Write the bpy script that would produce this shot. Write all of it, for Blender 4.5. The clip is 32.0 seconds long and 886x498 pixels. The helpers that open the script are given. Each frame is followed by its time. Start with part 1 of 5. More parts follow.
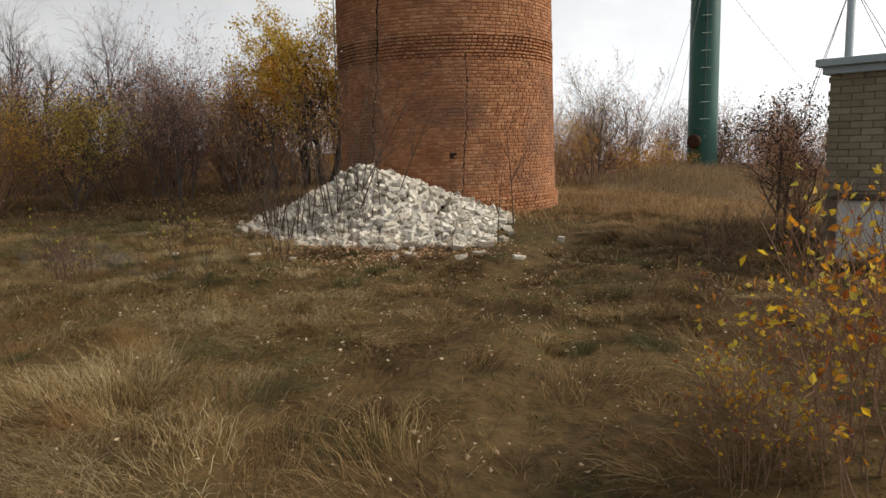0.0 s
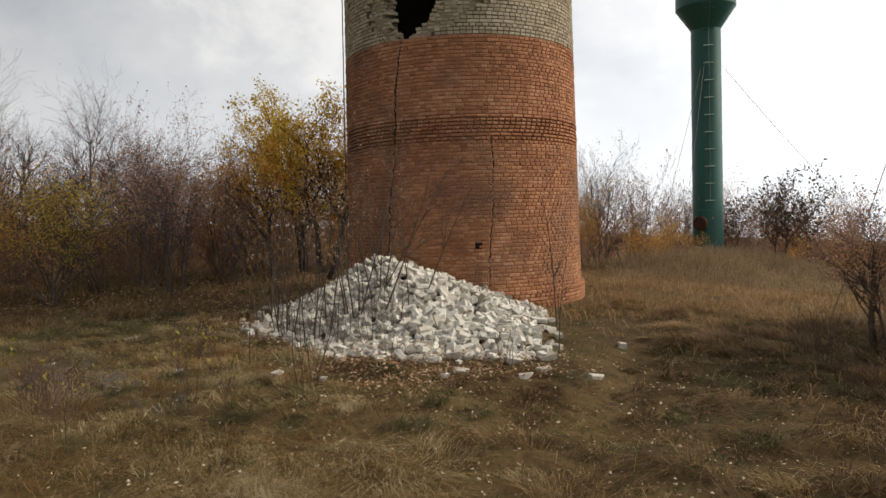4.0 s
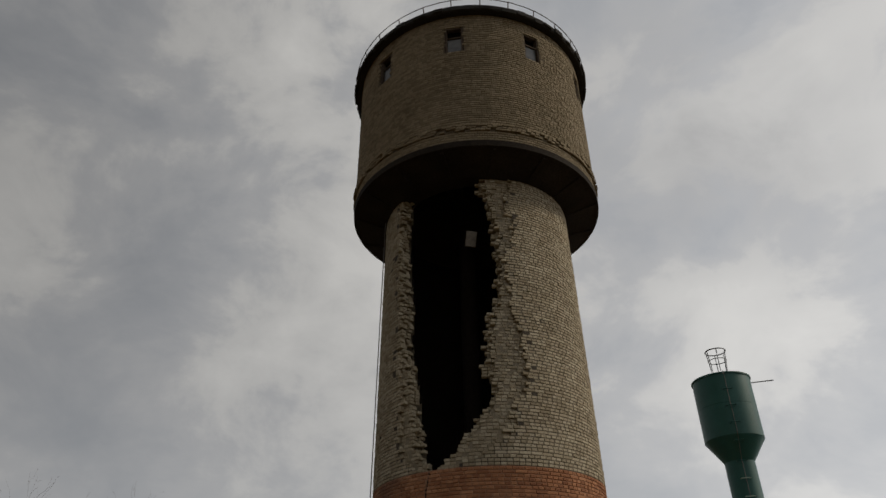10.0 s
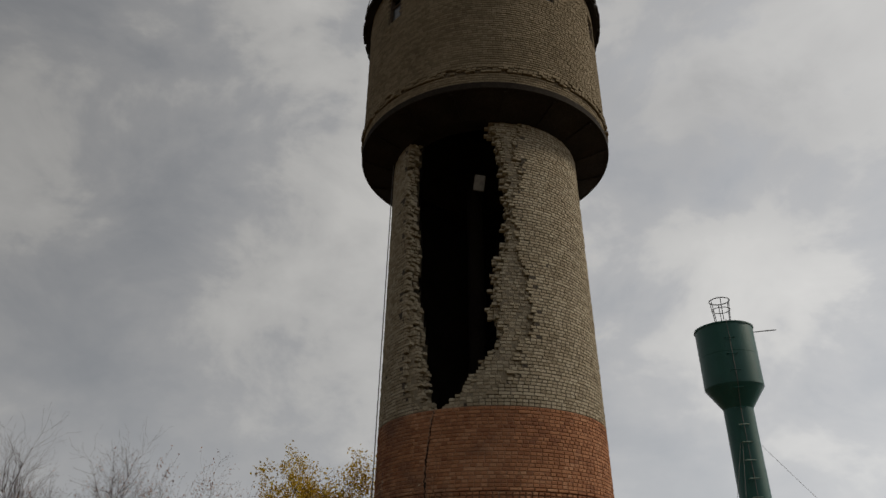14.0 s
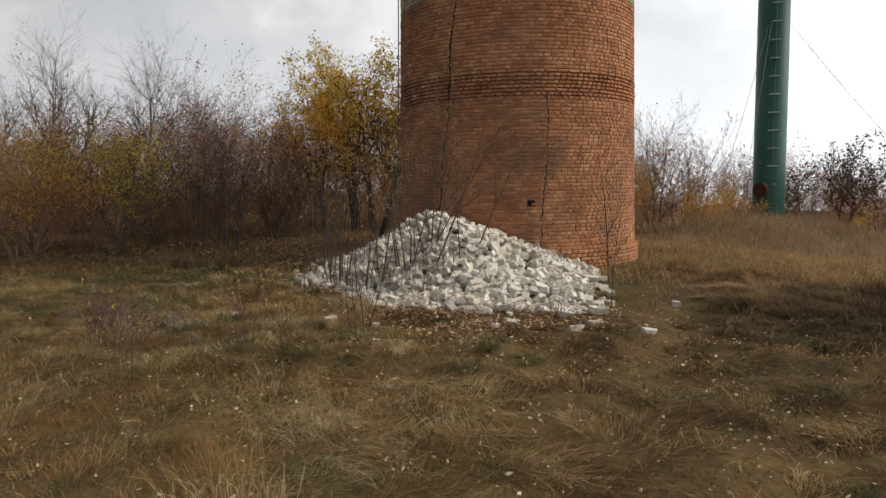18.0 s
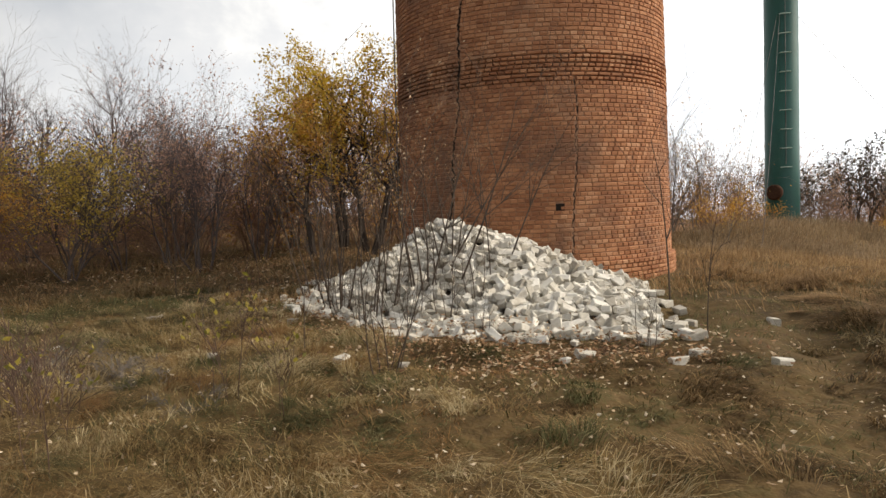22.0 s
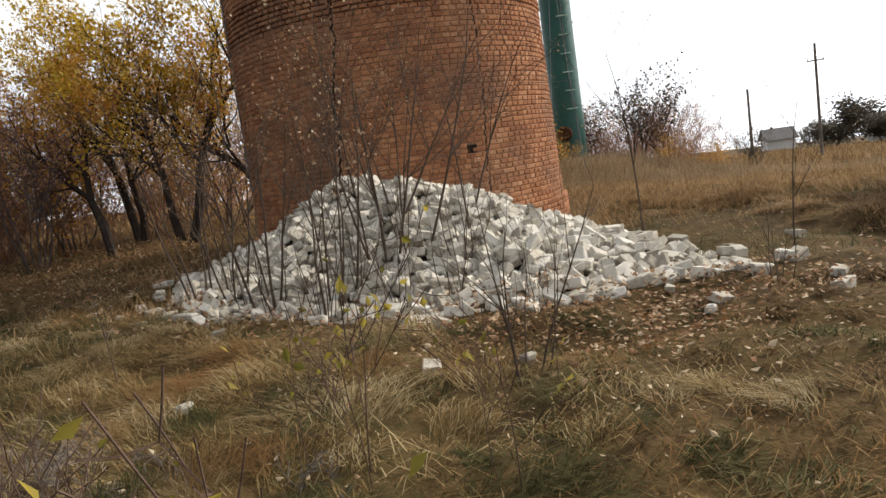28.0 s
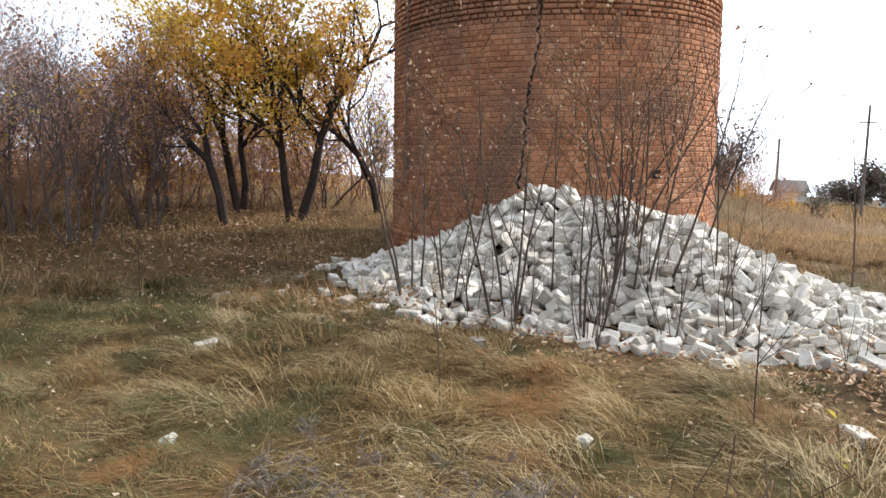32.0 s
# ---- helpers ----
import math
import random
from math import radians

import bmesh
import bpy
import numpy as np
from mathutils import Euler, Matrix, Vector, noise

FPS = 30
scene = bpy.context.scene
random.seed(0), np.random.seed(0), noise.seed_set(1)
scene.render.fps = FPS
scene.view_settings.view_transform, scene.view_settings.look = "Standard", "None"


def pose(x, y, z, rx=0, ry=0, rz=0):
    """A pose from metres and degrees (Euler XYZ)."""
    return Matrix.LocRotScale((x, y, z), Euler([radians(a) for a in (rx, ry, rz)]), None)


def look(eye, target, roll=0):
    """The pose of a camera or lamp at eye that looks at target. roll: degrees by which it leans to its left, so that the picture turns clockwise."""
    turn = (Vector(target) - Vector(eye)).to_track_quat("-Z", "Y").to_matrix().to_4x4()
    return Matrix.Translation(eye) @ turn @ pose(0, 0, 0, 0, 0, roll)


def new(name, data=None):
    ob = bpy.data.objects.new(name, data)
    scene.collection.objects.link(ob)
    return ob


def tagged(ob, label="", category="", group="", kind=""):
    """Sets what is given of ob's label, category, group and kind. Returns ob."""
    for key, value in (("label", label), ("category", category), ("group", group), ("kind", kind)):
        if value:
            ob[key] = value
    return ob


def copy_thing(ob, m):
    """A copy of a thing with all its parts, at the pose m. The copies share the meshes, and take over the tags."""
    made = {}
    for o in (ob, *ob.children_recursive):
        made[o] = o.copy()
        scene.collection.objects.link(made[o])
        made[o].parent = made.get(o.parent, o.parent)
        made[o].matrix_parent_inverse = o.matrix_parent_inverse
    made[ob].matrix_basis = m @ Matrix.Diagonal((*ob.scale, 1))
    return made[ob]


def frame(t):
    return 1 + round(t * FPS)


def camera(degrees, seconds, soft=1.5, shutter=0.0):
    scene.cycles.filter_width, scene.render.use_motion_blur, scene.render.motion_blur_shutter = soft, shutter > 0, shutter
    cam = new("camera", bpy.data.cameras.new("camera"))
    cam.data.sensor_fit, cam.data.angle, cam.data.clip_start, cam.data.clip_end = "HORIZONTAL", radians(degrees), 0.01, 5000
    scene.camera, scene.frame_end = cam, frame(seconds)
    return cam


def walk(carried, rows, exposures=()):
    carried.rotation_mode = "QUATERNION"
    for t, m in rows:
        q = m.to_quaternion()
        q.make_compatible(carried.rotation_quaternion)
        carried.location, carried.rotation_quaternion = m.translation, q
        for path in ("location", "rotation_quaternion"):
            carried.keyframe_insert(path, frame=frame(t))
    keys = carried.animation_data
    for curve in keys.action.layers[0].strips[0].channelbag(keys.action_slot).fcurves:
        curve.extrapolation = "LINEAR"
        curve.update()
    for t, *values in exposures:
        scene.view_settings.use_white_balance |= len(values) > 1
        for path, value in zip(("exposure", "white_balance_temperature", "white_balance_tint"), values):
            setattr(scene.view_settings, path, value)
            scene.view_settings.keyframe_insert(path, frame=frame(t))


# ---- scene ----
cam = camera(65.18, 32.0, soft=1.5)
# seconds, eye, yaw, pitch, lean
PATH = [
    (0, 0.531, -16.634, 1.251, 2.41, -8.60, -1.67),
    (0.5, 0.461, -16.366, 1.296, 3.37, -3.44, -4.33),
    (1, 0.336, -16.133, 1.320, 3.01, -3.52, -4.15),
    (1.5, 0.173, -15.967, 1.315, -0.16, -2.56, -3.42),
    (2, 0.023, -15.790, 1.337, 1.99, -3.94, -2.94),
    (2.5, -0.120, -15.568, 1.383, 2.40, -4.81, -3.52),
    (4.5, -0.489, -15.289, 1.564, -0.44, 0.63, -1.40),
    (5, -0.438, -15.314, 1.565, -0.21, 6.43, -1.84),
    (5.5, -0.433, -15.311, 1.565, 0.17, 10.14, -1.46),
    (6, -0.412, -15.326, 1.548, 0.84, 14.12, -1.12),
    (6.5, -0.366, -15.347, 1.515, 0.60, 18.25, -1.25),
    (7, -0.383, -15.327, 1.487, 1.01, 22.19, -1.56),
    (7.5, -0.391, -15.289, 1.473, 0.43, 24.46, -1.91),
    (8, -0.392, -15.292, 1.481, 0.26, 27.35, -1.64),
    (8.5, -0.389, -15.247, 1.466, -0.00, 30.30, -2.31),
    (9, -0.381, -15.314, 1.519, -0.06, 31.84, -2.08),
    (9.5, -0.387, -15.319, 1.529, 0.19, 32.50, -1.75),
    (10, -0.387, -15.315, 1.538, 1.85, 32.06, -0.94),
    (10.5, -0.383, -15.285, 1.566, 2.45, 30.76, 0.12),
    (11, -0.392, -15.294, 1.555, 2.14, 31.09, -0.12),
    (11.5, -0.394, -15.307, 1.549, 2.43, 31.26, 0.61),
    (12, -0.390, -15.294, 1.551, 2.85, 30.52, 0.76),
    (12.5, -0.382, -15.288, 1.536, 2.79, 30.04, 0.35),
    (13, -0.389, -15.282, 1.523, 3.11, 29.84, 0.59),
    (13.5, -0.401, -15.274, 1.505, 2.65, 29.26, 0.23),
    (15.5, -0.496, -15.291, 1.430, 1.43, 16.65, 0.97),
    (16, -0.474, -15.313, 1.432, 1.53, 10.93, 1.36),
    (16.5, -0.484, -15.327, 1.432, 4.15, 3.82, 0.89),
    (17, -0.471, -15.369, 1.395, 3.29, -2.11, -0.43),
    (17.5, -0.483, -15.321, 1.377, 3.08, -4.82, -0.77),
    (18, -0.510, -15.303, 1.362, 4.12, -5.26, -0.68),
    (18.5, -0.528, -15.189, 1.348, 4.02, -4.51, 0.70),
    (19, -0.576, -14.945, 1.309, 3.67, -3.32, 0.01),
    (19.5, -0.676, -14.715, 1.303, 2.84, -3.70, -1.24),
    (20, -0.814, -14.489, 1.257, 2.04, -6.95, -2.82),
    (20.5, -0.909, -14.169, 1.212, 3.99, -0.21, -4.24),
    (21, -0.943, -13.872, 1.188, 0.83, -2.44, -3.28),
    (21.5, -1.075, -13.622, 1.184, -0.77, -6.05, -2.74),
    (22, -1.258, -13.362, 1.127, 2.10, -3.68, -2.32),
    (22.5, -1.472, -13.117, 1.086, 4.52, -6.92, -2.59),
    (23, -1.703, -12.968, 1.060, 2.89, -7.31, -3.47),
    (23.5, -1.877, -12.768, 1.098, 1.80, -2.17, -4.58),
    (24, -2.069, -12.608, 1.065, 0.86, -5.28, -5.36),
    (24.5, -2.240, -12.513, 1.111, -2.57, -4.51, -3.78),
    (26.5, -3.026, -11.886, 1.033, -10.26, -5.80, -2.37),
    (27, -3.198, -11.607, 1.020, -9.84, -8.15, -3.71),
    (27.5, -3.305, -11.368, 0.964, -15.47, -6.13, -6.89),
    (28, -3.423, -11.127, 0.992, -19.18, -7.68, -8.38),
    (28.5, -3.581, -10.992, 0.966, -27.70, -7.80, -6.92),
    (29, -3.775, -10.787, 1.018, -26.19, -7.62, -5.38),
    (29.5, -4.069, -10.569, 1.020, -23.22, -7.01, -4.97),
    (30, -4.412, -10.527, 1.050, -19.40, -9.00, -2.38),
    (30.5, -4.829, -10.436, 1.102, -16.53, -11.94, 0.29),
    (31, -5.085, -10.356, 1.162, -17.14, -7.70, 1.73),
    (31.5, -5.273, -10.158, 1.230, -15.61, -12.05, -0.12),
    (32, -5.476, -9.999, 1.248, -20.10, -7.75, 0.29),
]
def heading(x, y, z, yaw, pitch, lean):
    a, b = radians(yaw), radians(pitch)
    eye = Vector((x, y, z))
    return look(eye, eye + Vector((-math.sin(a) * math.cos(b), math.cos(a) * math.cos(b), math.sin(b))), lean)


# seconds, stops, white balance
EXPOSURES = [(0, -0.02, 7000, 10), (4.5, -0.08, 6850, 10), (5.0, -0.57, 6700, 10), (6, -0.9, 6600, 10), (7, -0.97, 6750, 10), (9, -1.04, 6900, 10), (13.5, -1.04, 6900, 10),
             (15.5, -1.18, 6700, 10), (16.2, -1.05, 6800, 10), (17, -0.52, 6800, 10), (18, -0.08, 6850, 10), (19, 0.04, 6900, 10), (20, 0.12, 6950, 10), (22, 0.3, 7000, 10), (23, 0.52, 7050, 10), (24.5, 0.38, 7000, 10),
             (27, 0.4, 6850, 10), (28, 0.33, 6750, 10), (29, 0.18, 6650, 10), (30, 0.18, 6500, 10), (31, 0.88, 6150, 10), (32, 1.16, 6050, 10)]
walk(cam, [(row[0], heading(*row[1:])) for row in PATH], EXPOSURES)

# ---- sky and sun: a bright overcast afternoon, the sun veiled off to the right ----
SUN_AZ, SUN_EL = 86.0, 34.0
sun_dir = Vector((math.sin(radians(SUN_AZ)) * math.cos(radians(SUN_EL)), math.cos(radians(SUN_AZ)) * math.cos(radians(SUN_EL)),
                  math.sin(radians(SUN_EL))))
sun_lamp = bpy.data.lights.new("sun", "SUN")
sun_lamp.energy, sun_lamp.angle, sun_lamp.color = 2.7, radians(8), (1.0, 0.91, 0.78)
sun_ob = new("sun", sun_lamp)
sun_ob.matrix_world = look(sun_dir * 50, (0, 0, 0))


class Nodes:
    """Short hand for building node trees."""

    def __init__(self, tree):
        self.tree = tree
        tree.nodes.clear()

    def add(self, kind, **values):
        node = self.tree.nodes.new(kind)
        for key, value in values.items():
            node.inputs[key.replace("_", " ")].default_value = value
        return node

    def join(self, a, b):
        self.tree.links.new(a, b)

    def math(self, op, a, b=0.0, clamp=False):
        node = self.tree.nodes.new("ShaderNodeMath")
        node.operation, node.use_clamp = op, clamp
        for socket, value in zip(node.inputs, (a, b)):
            if isinstance(value, (int, float)):
                socket.default_value = value
            else:
                self.join(value, socket)
        return node.outputs[0]

    def ramp(self, fac, stops):
        node = self.tree.nodes.new("ShaderNodeValToRGB")
        while len(node.color_ramp.elements) < len(stops):
            node.color_ramp.elements.new(0.5)
        for el, (pos, col) in zip(node.color_ramp.elements, stops):
            el.position, el.color = pos, (*col, 1)
        self.join(fac, node.inputs[0])
        return node.outputs[0]

    def mix(self, fac, a, b, blend="MIX"):
        node = self.tree.nodes.new("ShaderNodeMix")
        node.data_type, node.blend_type = "RGBA", blend
        for socket, value in ((node.inputs[0], fac), (node.inputs[6], a), (node.inputs[7], b)):
            if isinstance(value, (int, float)):
                socket.default_value = value
            elif isinstance(value, tuple):
                socket.default_value = (*value, 1)
            else:
                self.join(value, socket)
        return node.outputs[2]

    def noise(self, vector, scale, detail=3.0, rough=0.55, distort=0.0):
        node = self.add("ShaderNodeTexNoise", Scale=scale, Detail=detail, Roughness=rough, Distortion=distort)
        self.join(vector, node.inputs["Vector"])
        return node.outputs[0]


world = bpy.data.worlds.new("sky")
scene.world = world
world.use_nodes = True
nt = Nodes(world.node_tree)
coord = nt.add("ShaderNodeTexCoord").outputs["Generated"]
sky = nt.tree.nodes.new("ShaderNodeTexSky")
sky.sky_type, sky.sun_disc = "NISHITA", False
sky.sun_elevation, sky.sun_rotation = radians(SUN_EL), radians(SUN_AZ)
sky.air_density, sky.dust_density = 1.0, 2.0
blue = nt.mix(1.0, sky.outputs[0], (0.085, 0.085, 0.085), "MULTIPLY")
flat = nt.add("ShaderNodeMapping")
nt.join(coord, flat.inputs["Vector"])
flat.inputs["Scale"].default_value = (1.0, 1.0, 1.35)
billow = nt.noise(flat.outputs[0], 1.9, 4.0, 0.5, 0.1)
puff = nt.noise(flat.outputs[0], 5.4, 6.0, 0.58, 0.25)
sheet = nt.math("ADD", nt.math("MULTIPLY", billow, 0.55), nt.math("MULTIPLY", puff, 0.45))
cloud = nt.ramp(sheet, [(0.38, (0.60, 0.63, 0.665)), (0.48, (0.69, 0.71, 0.735)), (0.53, (0.78, 0.79, 0.80)), (0.57, (0.98, 0.975, 0.95)), (0.66, (1.16, 1.15, 1.11))])
cover = nt.ramp(sheet, [(0.25, (0.7, 0.7, 0.7)), (0.5, (0.95, 0.95, 0.95))])
dome = nt.mix(cover, blue, cloud)
# the veil is brighter round the hidden sun and towards the horizon
dot = nt.tree.nodes.new("ShaderNodeVectorMath")
dot.operation = "DOT_PRODUCT"
nt.join(coord, dot.inputs[0])
dot.inputs[1].default_value = Vector((0.80, 0.45, 0.40)).normalized()
glow = nt.math("POWER", nt.math("MAXIMUM", dot.outputs["Value"], 0.0), 2.0)
split = nt.add("ShaderNodeSeparateXYZ")
nt.join(coord, split.inputs[0])
low = nt.math("POWER", nt.math("SUBTRACT", 1.0, nt.math("ABSOLUTE", split.outputs[2]), True), 4.0)
veil = nt.math("ADD", nt.math("ADD", 0.74, nt.math("MULTIPLY", glow, 0.80)), nt.math("MULTIPLY", low, 0.22))
# a heavy grey bank high on the right
bank = nt.tree.nodes.new("ShaderNodeVectorMath")
bank.operation = "DOT_PRODUCT"
nt.join(coord, bank.inputs[0])
bank.inputs[1].default_value = Vector((0.36, 0.70, 0.62)).normalized()
heavy = nt.math("MULTIPLY", nt.math("POWER", nt.math("MAXIMUM", bank.outputs["Value"], 0.0), 40.0), nt.ramp(puff, [(0.35, (0.1, 0.1, 0.1)), (0.62, (1, 1, 1))]))
dome = nt.mix(nt.math("MULTIPLY", heavy, 0.62, True), dome, (0.42, 0.43, 0.45))
# the quarter of the sky away from the sun is duller
away = nt.tree.nodes.new("ShaderNodeVectorMath")
away.operation = "DOT_PRODUCT"
nt.join(coord, away.inputs[0])
away.inputs[1].default_value = Vector((-0.9, -0.42, 0.1)).normalized()
veil = nt.math("MULTIPLY", veil, nt.math("SUBTRACT", 1.0, nt.math("MULTIPLY", nt.math("MAXIMUM", away.outputs["Value"], 0.0), 0.5)))
dome = nt.mix(nt.math("MULTIPLY", low, 0.7), dome, (1.02, 1.05, 1.08))
back = nt.add("ShaderNodeBackground")
dome = nt.mix(1.0, dome, (0.975, 1.0, 1.05), "MULTIPLY")
nt.join(dome, back.inputs["Color"])
nt.join(veil, back.inputs["Strength"])
nt.join(back.outputs[0], nt.add("ShaderNodeOutputWorld").inputs[0])

# ---- materials ----
def surf(name, stops, fine=40.0, coarse=1.5, rough=0.9, bump=0.3, grain=0.02, vary=0.0, metal=0.0, mixing=0.5, tint=None, distort=0.0, thin=0.0):
    """A surface whose colour runs through stops by a coarse and a fine noise and, by vary, from piece to piece."""
    m = bpy.data.materials.new(name)
    m.use_nodes = True
    n = Nodes(m.node_tree)
    pos = n.add("ShaderNodeNewGeometry")
    small = n.noise(pos.outputs["Position"], fine, 4.0, 0.6)
    large = n.noise(pos.outputs["Position"], coarse, 4.0, 0.6, distort)
    fac = n.math("ADD", n.math("MULTIPLY", large, mixing), n.math("MULTIPLY", small, 1 - mixing))
    fac = n.math("ADD", n.math("MULTIPLY", n.math("SUBTRACT", fac, 0.5), 1.6), 0.5)
    if vary:
        own = n.add("ShaderNodeObjectInfo").outputs["Random"]
        piece = n.math("FRACT", n.math("ADD", own, pos.outputs["Random Per Island"]))
        fac = n.math("ADD", fac, n.math("MULTIPLY", n.math("SUBTRACT", piece, 0.5), vary))
    col = n.ramp(fac, stops)
    if tint:
        scale, stain, low, high = tint
        blot = n.noise(pos.outputs["Position"], scale, 5.0, 0.65, 0.4)
        mask = n.ramp(blot, [(low, (0, 0, 0)), (high, (1, 1, 1))])
        col = n.mix(mask, col, stain)
    bsdf = n.add("ShaderNodeBsdfPrincipled", Roughness=rough, Metallic=metal, Specular_IOR_Level=0.15 if rough > 0.8 else 0.5)
    n.join(col, bsdf.inputs["Base Color"])
    if bump:
        b = n.add("ShaderNodeBump", Strength=bump, Distance=grain)
        n.join(small, b.inputs["Height"])
        n.join(b.outputs[0], bsdf.inputs["Normal"])
    out = bsdf.outputs[0]
    if thin:
        # daylight passes through leaves and straw
        glow = n.add("ShaderNodeBsdfTranslucent")
        n.join(col, glow.inputs["Color"])
        both = n.add("ShaderNodeMixShader", Fac=thin)
        n.join(out, both.inputs[1])
        n.join(glow.outputs[0], both.inputs[2])
        out = both.outputs[0]
    n.join(out, n.add("ShaderNodeOutputMaterial").inputs[0])
    return m


M = {}
M["red_brick"] = surf("red_brick", [(0.0, (0.17, 0.072, 0.043)), (0.32, (0.32, 0.140, 0.072)), (0.62, (0.45, 0.214, 0.110)), (1.0, (0.60, 0.36, 0.22))],
                      70, 1.1, 0.92, 0.4, 0.01, 0.42, tint=(0.8, (0.19, 0.105, 0.072), 0.50, 0.70), mixing=0.6)
M["red_mortar"] = surf("red_mortar", [(0.2, (0.23, 0.118, 0.072)), (0.8, (0.48, 0.295, 0.195))], 9, 0.8, 0.95, 0.4)
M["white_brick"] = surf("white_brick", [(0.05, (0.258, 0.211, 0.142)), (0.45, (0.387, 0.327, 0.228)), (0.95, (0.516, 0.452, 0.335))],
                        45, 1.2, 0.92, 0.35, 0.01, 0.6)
M["rubble_brick"] = surf("rubble_brick", [(0.05, (0.34, 0.31, 0.26)), (0.4, (0.56, 0.525, 0.455)), (0.95, (0.76, 0.73, 0.665))],
                         35, 2.0, 0.92, 0.4, 0.01, 0.9, tint=(4.0, (0.36, 0.30, 0.22), 0.58, 0.8))
# dark joints of the white bricks, and the painted shade between fallen ones
M["mortar_and_gap_shade"] = surf("mortar_and_gap_shade", [(0.2, (0.05, 0.043, 0.034)), (0.8, (0.13, 0.11, 0.088))], 40, 1.0, 0.95, 0.5)
M["torn_mortar"] = surf("torn_mortar", [(0.2, (0.200, 0.168, 0.120)), (0.8, (0.336, 0.288, 0.208))], 30, 2.0, 0.95, 0.6)
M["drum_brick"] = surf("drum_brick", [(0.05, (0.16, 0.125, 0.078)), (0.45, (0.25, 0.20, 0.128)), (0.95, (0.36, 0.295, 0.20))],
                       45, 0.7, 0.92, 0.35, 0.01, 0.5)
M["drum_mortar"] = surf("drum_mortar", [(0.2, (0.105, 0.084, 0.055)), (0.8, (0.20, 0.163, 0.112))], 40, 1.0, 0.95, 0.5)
# near-black for hollows: their shade is put into the colour
M["hollow_shade"] = surf("hollow_shade", [(0.2, (0.012, 0.009, 0.007)), (0.8, (0.032, 0.024, 0.019))], 20, 0.8, 0.95, 0.5)
M["concrete"] = surf("concrete", [(0.1, (0.09, 0.08, 0.065)), (0.5, (0.18, 0.16, 0.13)), (0.9, (0.29, 0.26, 0.22))], 25, 1.2, 0.9, 0.5,
                     tint=(1.8, (0.06, 0.05, 0.04), 0.5, 0.75))
# dark concrete, with the shade under the drum put into its colour
M["shaded_concrete"] = surf("shaded_concrete", [(0.1, (0.014, 0.011, 0.008)), (0.5, (0.027, 0.021, 0.016)), (0.9, (0.055, 0.044, 0.033))], 25, 1.2, 0.9, 0.5)
M["roof_felt"] = surf("roof_felt", [(0.2, (0.022, 0.02, 0.018)), (0.8, (0.07, 0.065, 0.06))], 30, 1.0, 0.95, 0.5)
M["green_paint"] = surf("green_paint", [(0.15, (0.006, 0.061, 0.049)), (0.5, (0.010, 0.092, 0.076)), (0.9, (0.023, 0.138, 0.114))], 30, 0.5, 0.45, 0.12,
                        tint=(1.6, (0.04, 0.075, 0.055), 0.63, 0.85))
M["rust"] = surf("rust", [(0.2, (0.04, 0.022, 0.015)), (0.8, (0.12, 0.062, 0.038))], 30, 2.0, 0.9, 0.5)
M["steel"] = surf("steel", [(0.2, (0.06, 0.06, 0.06)), (0.8, (0.16, 0.16, 0.155))], 40, 2.0, 0.6, 0.1)
M["pale_rung"] = surf("pale_rung", [(0.2, (0.35, 0.50, 0.43)), (0.8, (0.50, 0.66, 0.57))], 40, 2.0, 0.5, 0.0)
M["grey_pipe"] = surf("grey_pipe", [(0.2, (0.30, 0.38, 0.42)), (0.8, (0.42, 0.50, 0.54))], 30, 1.5, 0.6, 0.1)
M["hut_mortar"] = surf("hut_mortar", [(0.2, (0.18, 0.155, 0.115)), (0.8, (0.27, 0.235, 0.18))], 40, 1.0, 0.95, 0.4)
M["wire"] = surf("wire", [(0.2, (0.07, 0.07, 0.07)), (0.8, (0.15, 0.14, 0.13))], 40, 2.0, 0.6, 0.0)
M["old_wood"] = surf("old_wood", [(0.2, (0.05, 0.035, 0.025)), (0.8, (0.13, 0.10, 0.075))], 40, 3.0, 0.9, 0.3)
M["dim_glass"] = surf("dim_glass", [(0.2, (0.06, 0.06, 0.06)), (0.8, (0.12, 0.12, 0.12))], 6, 1.5, 0.12, 0.0)
M["hut_brick"] = surf("hut_brick", [(0.05, (0.17, 0.145, 0.10)), (0.45, (0.25, 0.215, 0.155)), (0.95, (0.34, 0.30, 0.225))], 45, 1.3, 0.92, 0.4, 0.01, 0.4)
M["white_panel"] = surf("white_panel", [(0.1, (0.42, 0.42, 0.41)), (0.5, (0.60, 0.60, 0.59)), (0.9, (0.70, 0.70, 0.69))], 20, 1.5, 0.7, 0.15,
                        tint=(2.5, (0.33, 0.29, 0.24), 0.6, 0.8))
M["soil"] = surf("soil", [(0.15, (0.032, 0.021, 0.010)), (0.38, (0.075, 0.048, 0.021)), (0.55, (0.125, 0.080, 0.034)), (0.72, (0.085, 0.068, 0.026)), (0.95, (0.18, 0.122, 0.056))],
                 7.0, 0.35, 0.95, 0.8, 0.06, mixing=0.55, distort=0.5)
M["dry_grass"] = surf("dry_grass", [(0.05, (0.045, 0.027, 0.011)), (0.28, (0.116, 0.073, 0.028)), (0.5, (0.228, 0.147, 0.059)), (0.72, (0.361, 0.257, 0.117)), (0.95, (0.585, 0.480, 0.289))],
                      2.6, 0.8, 0.85, 0.0, vary=0.75, mixing=0.5, thin=0.25, tint=(0.9, (0.27, 0.14, 0.055), 0.52, 0.68))
